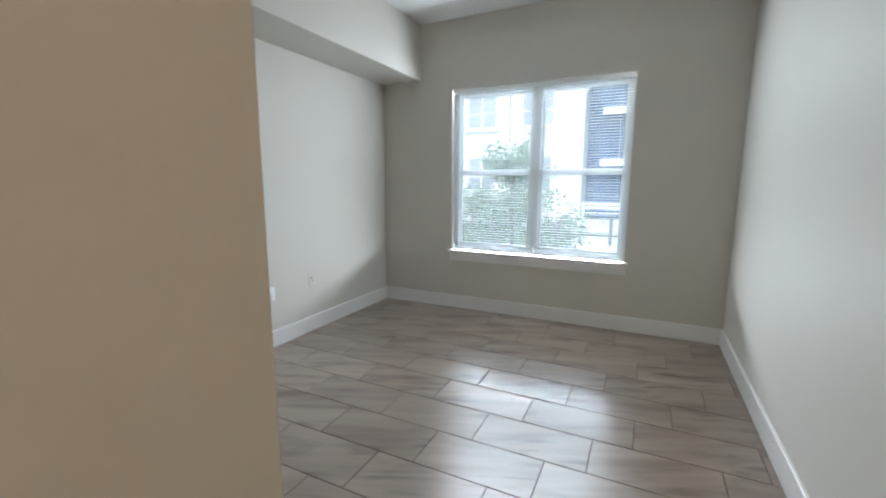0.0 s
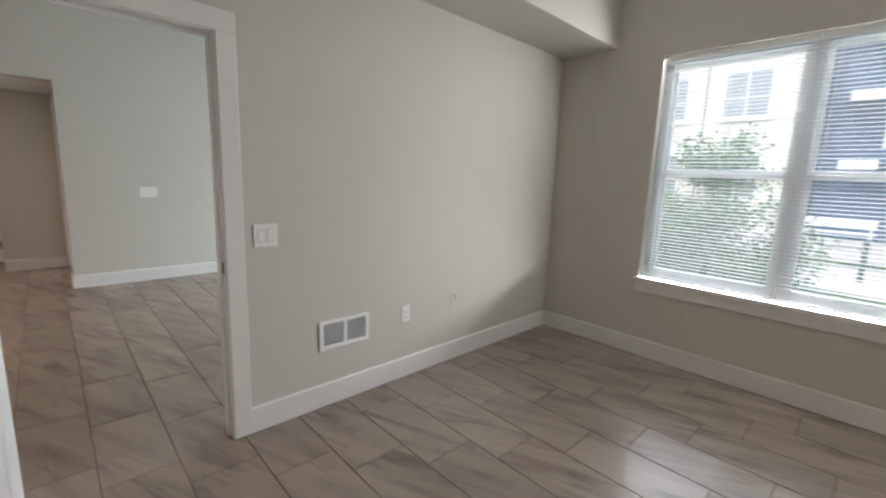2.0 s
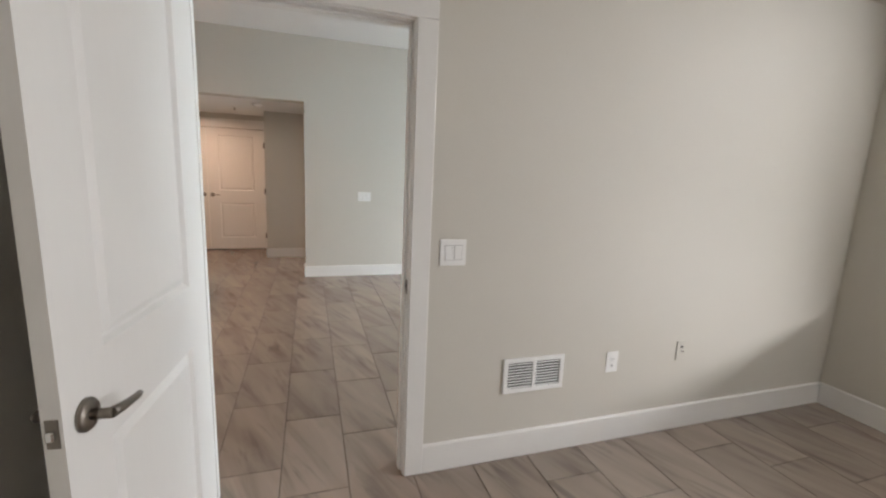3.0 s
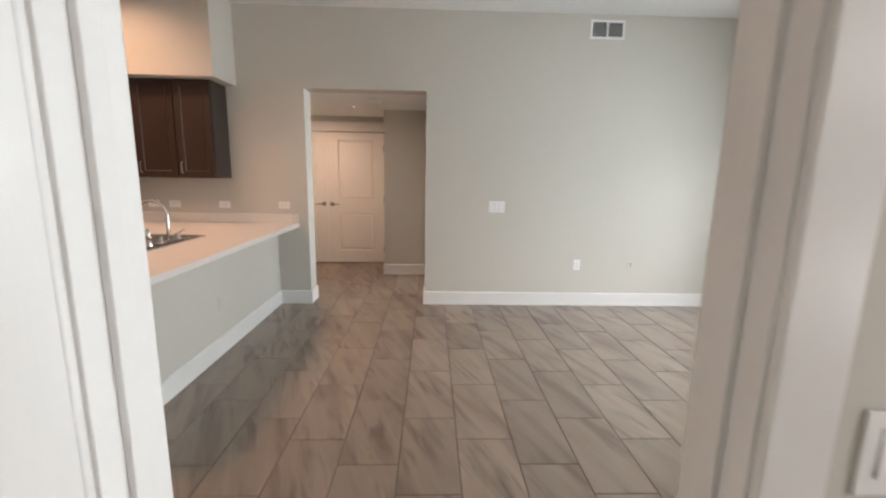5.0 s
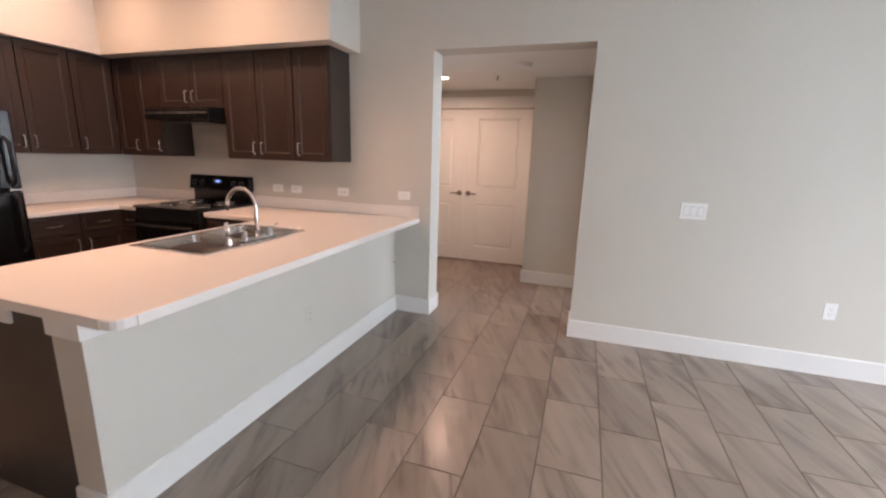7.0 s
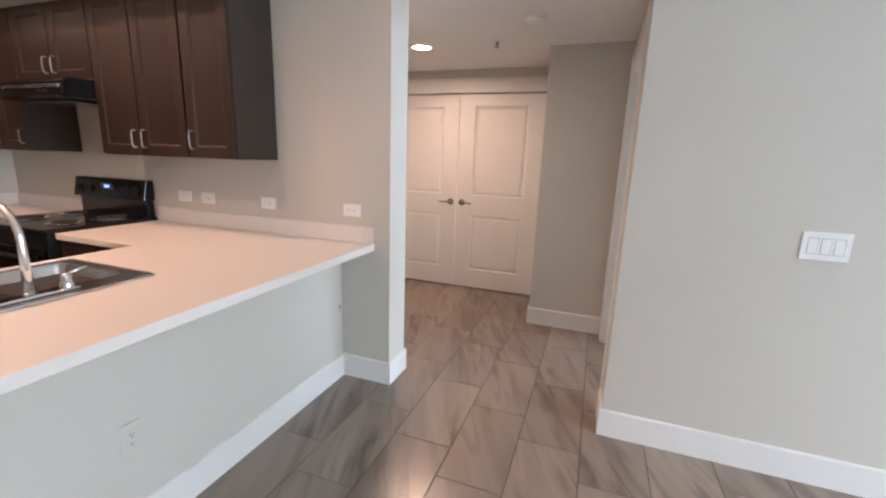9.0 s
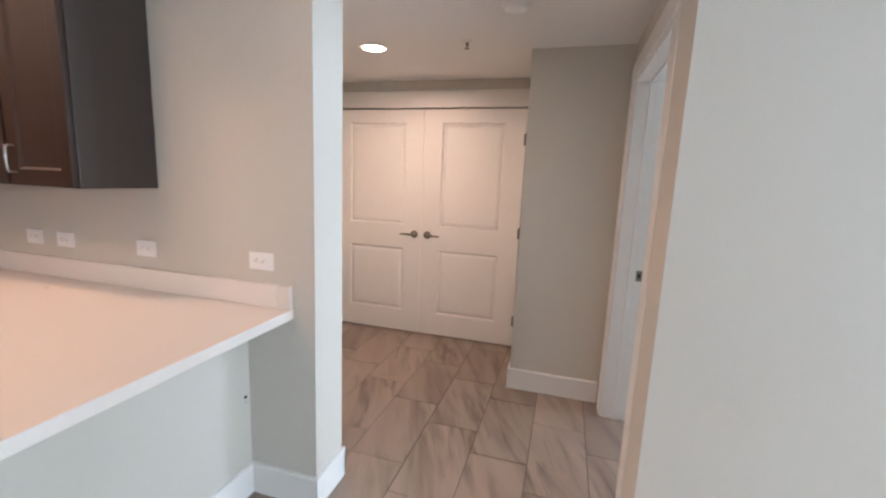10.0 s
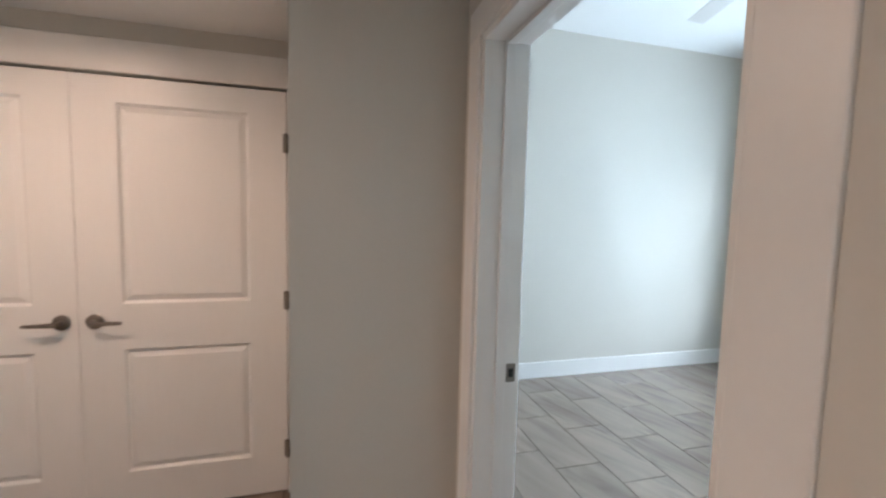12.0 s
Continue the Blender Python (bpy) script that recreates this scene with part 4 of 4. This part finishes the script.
for y in (-2.30, -2.24):
    part("switch", cube(-6.178, -6.166, y - 0.012, y + 0.012, 1.712, 1.726, 0.002), BLACK_MATTE, hood)

# refrigerator
fr = thing("refrigerator", (-4.89, -3.39, 0), "black top-freezer refrigerator beside the base cabinets", "refrigerator")
part("cabinet", cube(-5.278, -4.528, -3.765, -3.105, 0.02, 1.68, 0.006), BLACK_MATTE, fr)
lower = part("lower_door", cube(-5.278, -4.528, -3.098, -3.035, 0.06, 1.085, 0.012, 3), BLACK, fr)
upper = part("freezer_door", cube(-5.278, -4.528, -3.098, -3.035, 1.097, 1.675, 0.012, 3), BLACK, fr)
part("handle", tube(bmesh.new(), [(-5.218, -3.036, 0.62), (-5.218, -2.985, 0.66), (-5.218, -2.985, 1.02), (-5.218, -3.036, 1.06)], 0.012, 12), BLACK_MATTE, lower)
part("handle", tube(bmesh.new(), [(-5.218, -3.036, 1.12), (-5.218, -2.985, 1.16), (-5.218, -2.985, 1.44), (-5.218, -3.036, 1.48)], 0.012, 12), BLACK_MATTE, upper)
part("hinge_cover", cube(-5.263, -5.198, -3.12, -3.04, 1.085, 1.097, 0.002), STEEL, fr)

# ---- ceiling fixtures ----


def downlight(x, y, z, watts, cone=125, group="", color=(1.0, 0.66, 0.47)):
    ob = thing("recessed_light", (x, y, z), "round recessed downlight with a white trim ring, switched on", "ceiling light", group)
    part("trim_ring", lathe((x, y, z), [(0.078, -0.004), (0.081, -0.009), (0.096, -0.006), (0.100, 0.0)], 32), TRIM, ob)
    part("lens", lathe((x, y, z), [(0.0, -0.005), (0.079, -0.005), (0.079, -0.001)], 32), LAMP_DISC, ob, "glowing warm white lens")
    lamp("lamp_beam", "AREA", pose(x, y, z - 0.012), watts, color, shape="DISK", size=0.152, spread=cone)


downlight(-7.91, -0.555, 2.29, HALL, 170, "", (1.0, 0.69, 0.50))
downlight(0.38, -0.75, 3.10, CLOSET, 150, "", (1.0, 0.71, 0.43))
# the last one, over the peninsula, is added to brighten wall and cabinets
for x, y, share in ((-5.58, -1.66, 1.0), (-5.62, -2.90, 0.85), (-4.40, -1.40, 1.7)):
    downlight(x, y, 3.055, KIT * share, 150, "kitchen downlights", (1.0, 0.62, 0.41))
sp = thing("fire_sprinkler", (-7.88, 0.085, 2.29), "small white pendent fire sprinkler on the ceiling", "sprinkler")
part("escutcheon", lathe((-7.88, 0.085, 2.29), [(0.030, 0.0), (0.028, -0.006), (0.012, -0.010)], 24), TRIM, sp)
part("sprinkler_head", lathe((-7.88, 0.085, 2.29), [(0.010, -0.008), (0.009, -0.026), (0.004, -0.028), (0.004, -0.042), (0.016, -0.043), (0.016, -0.045), (0.0, -0.046)], 16), NICKEL, sp)
sm = thing("smoke_detector", (-7.38, 0.44, 2.29), "white round smoke detector on the hall ceiling", "smoke detector")
part("detector_base", lathe((-7.38, 0.44, 2.29), [(0.070, 0.0), (0.070, -0.010), (0.062, -0.014)], 32), PLASTIC, sm)
part("detector_cover", lathe((-7.38, 0.44, 2.29), [(0.060, -0.012), (0.055, -0.030), (0.040, -0.038), (0.0, -0.039)], 32), PLASTIC, sm)

# ceiling fan of the far bedroom
fan = thing("ceiling_fan", (-8.55, 2.95, 3.11), "white ceiling fan hanging still in the far bedroom", "ceiling fan")
fx, fy = -8.55, 2.95
part("canopy", lathe((fx, fy, 3.11), [(0.065, 0.0), (0.060, -0.03), (0.02, -0.05)], 28), TRIM, fan)
part("downrod", cyl((fx, fy, 3.065), (fx, fy, 2.93), 0.011, 14), TRIM, fan)
part("motor", lathe((fx, fy, 2.94), [(0.03, 0.0), (0.085, -0.015), (0.10, -0.05), (0.095, -0.09), (0.05, -0.11), (0.0, -0.112)], 32), TRIM, fan)
part("light_bowl", lathe((fx, fy, 2.83), [(0.08, 0.0), (0.085, -0.02), (0.06, -0.06), (0.0, -0.075)], 28), PLASTIC, fan)
for k in range(5):
    bm = cube(0.12, 0.62, -0.06, 0.06, -0.004, 0.004, 0.0035)
    part("blade", place(bm, pose(fx, fy, 2.90, 0, 0, 72 * k + 20) @ pose(0, 0, 0, 12)), TRIM, fan)

# ---- floor ----
structure("floor", cube(-10.12, 1.01, -3.90, 5.20, -0.16, -0.0035), GROUT, "grouted bed of the tiled floor", "floor")
ROOMS = ((-2.74, 0.89, 0.455, 4.45), (-0.09, 0.89, -1.5, 0.455), (-6.885, -2.74, -3.78, 5.0), (-8.95, -6.885, -1.45, 1.07), (-10.0, -6.885, 1.07, 4.62))
FLOOR = bpy.data.objects["floor"]
TW, TH, GAP = 0.608, 0.3040, 0.0042
bm = bmesh.new()
box(bm, -TW / 2 + GAP / 2, TW / 2 - GAP / 2, -TH / 2 + GAP / 2, TH / 2 - GAP / 2, -0.006, 0.0)
top = [e for e in bm.edges if all(v.co.z > -0.001 for v in e.verts)]
bmesh.ops.bevel(bm, geom=top, offset=0.0016, segments=1, affect="EDGES")
tile = bpy.data.meshes.new("floor_tile")
bmesh.ops.recalc_face_normals(bm, faces=bm.faces)
bm.to_mesh(tile)
bm.free()
tile.materials.append(TILE)
rest_v, rest_f, count = [], [], 0
cells = [(v.co.copy()) for v in tile.vertices]
faces = [tuple(p.vertices) for p in tile.polygons]
rng = random.Random(5)
for k in range(-17, 15):
    yc = 0.968 + TH * (k + 0.5)
    for n in range(-12, 20):
        xc = -4.430 + 0.2027 * k - TW * n + 2.5 * TW
        if not any(a - 0.29 < xc < b + 0.29 and c - 0.14 < yc < d + 0.14 for a, b, c, d in ROOMS):
            continue
        if xc < -10.3 or xc > 1.2:
            continue
        inside = -9.75 < xc < 0.64
        near = inside and -1.6 < yc < 3.75 and not (xc > -6.9 and yc < -0.55) or (inside and xc > -2.9 and yc > -0.2)
        dz = rng.uniform(-0.0004, 0.0004)
        if near and count < 300:
            ob = new("floor_tile", tile)
            ob.parent = FLOOR
            ob.location = (xc, yc, dz)
            ob.rotation_euler = (rng.uniform(-0.0009, 0.0009), rng.uniform(-0.0006, 0.0006), math.pi * rng.randrange(2))
            count += 1
        else:
            s = len(rest_v)
            rest_v += [(min(max(xc + c.x, -10.06), 0.95), min(yc + c.y, 5.1), c.z + dz) for c in cells]
            rest_f += [tuple(s + i for i in f) for f in faces]
me = bpy.data.meshes.new("floor_tiles_far")
me.from_pydata(rest_v, [], rest_f)
me.materials.append(TILE)
far = new("floor_tiles_far", me)
far.parent = FLOOR
tagged(far, "grey-brown veined porcelain tiles further off", "", "", "stuff")

# ---- outside ----
STUCCO = material("cream_stucco", (0.72, 0.68, 0.60), 0.9, vary=0.06, fine=8, coarse=0.4, bump=0.4, bump_scale=60)
NAVY = material("slate_blue_siding", (0.070, 0.125, 0.235), 0.7, vary=0.12, fine=10, coarse=0.5, bump=0.2)
SHADE_GLASS = material("dim_window_glass", (0.32, 0.34, 0.36), 0.08, vary=0.15, fine=3, coarse=0.8, bump=0.0)
CONCRETE = material("pale_concrete", (0.55, 0.53, 0.49), 0.9, vary=0.12, fine=12, coarse=0.6, bump=0.3)
LAWN = material("lawn_green", (0.075, 0.115, 0.035), 0.95, vary=0.35, fine=30, coarse=1.2, bump=0.6, bump_scale=80)
LEAF = material("tree_leaf", (0.085, 0.160, 0.060), 0.55, vary=0.35, fine=6, coarse=1.5, bump=0.0)
BARK = material("tree_bark", (0.16, 0.12, 0.09), 0.9, vary=0.3, fine=30, coarse=5, bump=0.6, bump_scale=60)
METAL_WHITE = material("white_metal", (0.75, 0.75, 0.73), 0.4, vary=0.05, bump=0.0)
METAL_GREEN = material("dark_green_metal", (0.05, 0.09, 0.07), 0.5, vary=0.1, bump=0.0)

structure("ground", slab([-400, -10.3, 1.15, 400], [-400, -4.1, 5.35, 400], lambda u, v: not (-10.3 < u < 1.15 and -4.1 < v < 5.35), -0.6, -0.22, "z"), LAWN, "lawn that stretches away outside", "ground")
structure("pavement", cube(-40, 40, 14.6, 19.95, -0.219, -0.165, 0.01), CONCRETE, "pale concrete pavement along the building", "pavement")
structure("garden_path", cube(-1.7, 9.0, 10.2, 13.4, -0.219, -0.175, 0.01), CONCRETE, "pale concrete patio in the garden", "pavement")
structure("terrace", cube(-12, 8.0, 5.36, 8.6, -0.219, -0.170, 0.01), CONCRETE, "pale concrete terrace below the windows", "pavement")

house = thing("apartment_building", (0, 24, -0.2), "cream stucco apartment building with a slate blue wing", "building")
part("wall", cube(-40, -2.45, 20.0, 32, -0.2, 10.2), STUCCO, house, "cream stucco facade")
part("wing_wall", cube(-2.45, 14.0, 21.3, 32, -0.2, 10.2), NAVY, house, "slate blue recessed facade")
part("roof", cube(-40.3, 14.3, 19.7, 32.3, 10.2, 10.6, 0.03), STUCCO, house)
part("pilaster", cube(-6.25, -5.85, 19.86, 19.998, -0.2, 10.2, 0.01), STUCCO, house)
part("pilaster", cube(-2.95, -2.46, 19.86, 19.998, -0.2, 10.2, 0.01), STUCCO, house)


def facade_window(x0, x1, z0, z1, y, bars=2):
    w = part("window", slab([x0, x0 + 0.07, x1 - 0.07, x1], [z0, z0 + 0.07, z1 - 0.07, z1], lambda u, v: not (x0 + 0.07 < u < x1 - 0.07 and z0 + 0.07 < v < z1 - 0.07), y - 0.04, y - 0.002, "y"), METAL_WHITE, house, "white framed window")
    part("pane", cube(x0 + 0.07, x1 - 0.07, y - 0.018, y - 0.004, z0 + 0.07, z1 - 0.07), SHADE_GLASS, w)
    for k in range(1, bars):
        x = x0 + (x1 - x0) * k / bars
        part("mullion", cube(x - 0.04, x + 0.04, y - 0.038, y - 0.019, z0 + 0.07, z1 - 0.07), METAL_WHITE, w)
    zm = z0 + (z1 - z0) * 0.42
    part("mullion", cube(x0 + 0.07, x1 - 0.07, y - 0.036, y - 0.0195, zm - 0.035, zm + 0.035), METAL_WHITE, w)
    part("sill", cube(x0 - 0.1, x1 + 0.1, y - 0.09, y - 0.003, z0 - 0.12, z0 - 0.005, 0.01), STUCCO, w)


for z in (1.0, 4.0, 7.1):
    for x0, x1 in ((-5.28, -3.78), (-8.0, -6.5), (-11.2, -9.7), (-14.4, -12.9)):
        facade_window(x0, x1, z, z + 1.68, 20.0)
# white pane colour stands for the brightness of the wing's windows
BRIGHT_PANE = material("bright_pane_white", (0.78, 0.78, 0.76), 0.7, vary=0.03, bump=0.0)
for x0, x1, z0, z1 in ((-0.83, 0.27, 5.10, 6.17), (-0.82, 0.22, 2.90, 3.94), (1.5, 2.5, 5.10, 6.17), (1.5, 2.5, 2.90, 3.94), (-0.83, 0.27, 7.6, 8.7), (1.5, 2.5, 0.6, 1.7)):
    w = part("window", slab([x0, x0 + 0.06, x1 - 0.06, x1], [z0, z0 + 0.06, z1 - 0.06, z1], lambda u, v: not (x0 + 0.06 < u < x1 - 0.06 and z0 + 0.06 < v < z1 - 0.06), 21.25, 21.298, "y"), METAL_WHITE, house, "white framed window with brightness painted on its pane")
    part("pane", cube(x0 + 0.06, x1 - 0.06, 21.27, 21.295, z0 + 0.06, z1 - 0.06), BRIGHT_PANE, w)
for z in (2.50, 4.72, 7.20):
    bal = part("balcony", cube(-1.9, 3.8, 20.35, 21.298, z - 0.16, z, 0.01), NAVY, house, "slate blue balcony slab")
    part("railing", cube(-1.9, 3.8, 20.35, 20.39, z + 0.92, z + 0.98, 0.005), NAVY, bal)
    for k in range(20):
        x = -1.87 + k * 0.297
        part("baluster", cube(x - 0.012, x + 0.012, 20.355, 20.385, z, z + 0.92), NAVY, bal)
    part("fascia_panel", cube(-1.75, -0.8, 20.33, 20.349, z - 0.34, z - 0.02, 0.01), METAL_WHITE, bal, "pale panel on the balcony edge")


def leaf_tree(name, x, y, z, height, spread, leaves, seed, label, bare=0.35):
    rng = random.Random(seed)
    ob = thing(name, (x, y, z), label, "tree")
    bm = tube(bmesh.new(), [(x, y, z), (x + 0.03, y, z + height * 0.25), (x - 0.02, y + 0.03, z + height * 0.55), (x, y, z + height * 0.9)], 0.05, 10, True, [0.06, 0.05, 0.035, 0.01])
    tips = []
    for k in range(22):
        a, h = rng.uniform(0, 6.28), rng.uniform(bare, 0.9)
        r = spread * rng.uniform(0.5, 1.0) * (1 - 0.55 * abs(h - 0.5) / 0.5)
        p0 = Vector((x, y, z + height * h * 0.8))
        p1 = Vector((x + r * math.cos(a), y + r * math.sin(a), z + height * (h + rng.uniform(0.02, 0.14))))
        tube(bm, [p0, (p0 + p1) / 2 + Vector((0, 0, 0.05)), p1], 0.012, 5, True, [0.018, 0.011, 0.004])
        tips += [(p0 + p1) / 2, p1, p1, p0.lerp(p1, 0.75)]
    part("trunk", bm, BARK, ob, "thin brown trunk with limbs")
    vs, fs = [], []
    for _ in range(leaves):
        c = rng.choice(tips) + Vector((rng.gauss(0, 0.16), rng.gauss(0, 0.16), rng.gauss(0, 0.13)))
        d = Vector((rng.gauss(0, 1), rng.gauss(0, 1), rng.gauss(-0.3, 0.6))).normalized()
        s = d.orthogonal().normalized()
        s = (s * math.cos(2.4) + d.cross(s) * rng.uniform(-1, 1)).normalized()
        l, w = rng.uniform(0.05, 0.10), rng.uniform(0.018, 0.034)
        n = len(vs)
        up = d.cross(s) * 0.012
        vs += [c, c + d * l * 0.5 + s * w + up, c + d * l, c + d * l * 0.5 - s * w + up]
        fs += [(n, n + 1, n + 2), (n, n + 2, n + 3)]
    me = bpy.data.meshes.new("crown")
    me.from_pydata([tuple(v - Vector((x, y, z))) for v in vs], [], fs)
    me.materials.append(LEAF)
    cr = new("crown", me)
    cr.parent = ob
    return ob


leaf_tree("young_tree", -2.45, 9.2, -0.22, 2.30, 1.00, 5200, 3, "young leafy green tree growing outside the window", 0.22)
leaf_tree("shrub", -1.5, 9.4, -0.22, 1.05, 0.70, 1100, 11, "low leafy green shrub beside the young tree", 0.10)
leaf_tree("shrub", -3.9, 10.5, -0.22, 1.5, 0.9, 2600, 4, "low leafy green shrub in the lawn", 0.10)
leaf_tree("shrub", 1.0, 15.6, -0.17, 1.7, 0.9, 2200, 7, "low leafy green shrub by the pavement", 0.10)
leaf_tree("shrub", -4.6, 17.5, -0.17, 1.4, 1.1, 2200, 9, "low leafy green shrub by the facade", 0.10)
bench = thing("garden_bench", (-1.3, 17.3, -0.165), "white slatted garden bench on the pavement", "bench")
for y in (17.1, 17.22, 17.34, 17.46):
    part("seat_slat", cube(-2.1, -0.5, y, y + 0.09, 0.26, 0.29, 0.005), METAL_WHITE, bench)
for z in (0.42, 0.56):
    part("back_slat", cube(-2.1, -0.5, 17.58, 17.61, z, z + 0.1, 0.005), METAL_WHITE, bench)
for x in (-2.0, -0.6):
    part("leg", cube(x - 0.03, x + 0.03, 17.1, 17.15, -0.165, 0.26, 0.004), METAL_WHITE, bench)
    part("leg", cube(x - 0.03, x + 0.03, 17.53, 17.58, -0.165, 0.62, 0.004), METAL_WHITE, bench)
post = thing("bollard_post", (-0.55, 11.5, -0.175), "slim dark green post standing on the patio", "post")
part("shaft", cyl((-0.55, 11.5, -0.175), (-0.55, 11.5, 0.55), 0.045, 16, 0.008), METAL_GREEN, post)
part("cap", lathe((-0.55, 11.5, 0.55), [(0.06, 0.0), (0.06, 0.03), (0.0, 0.05)], 16), METAL_GREEN, post)
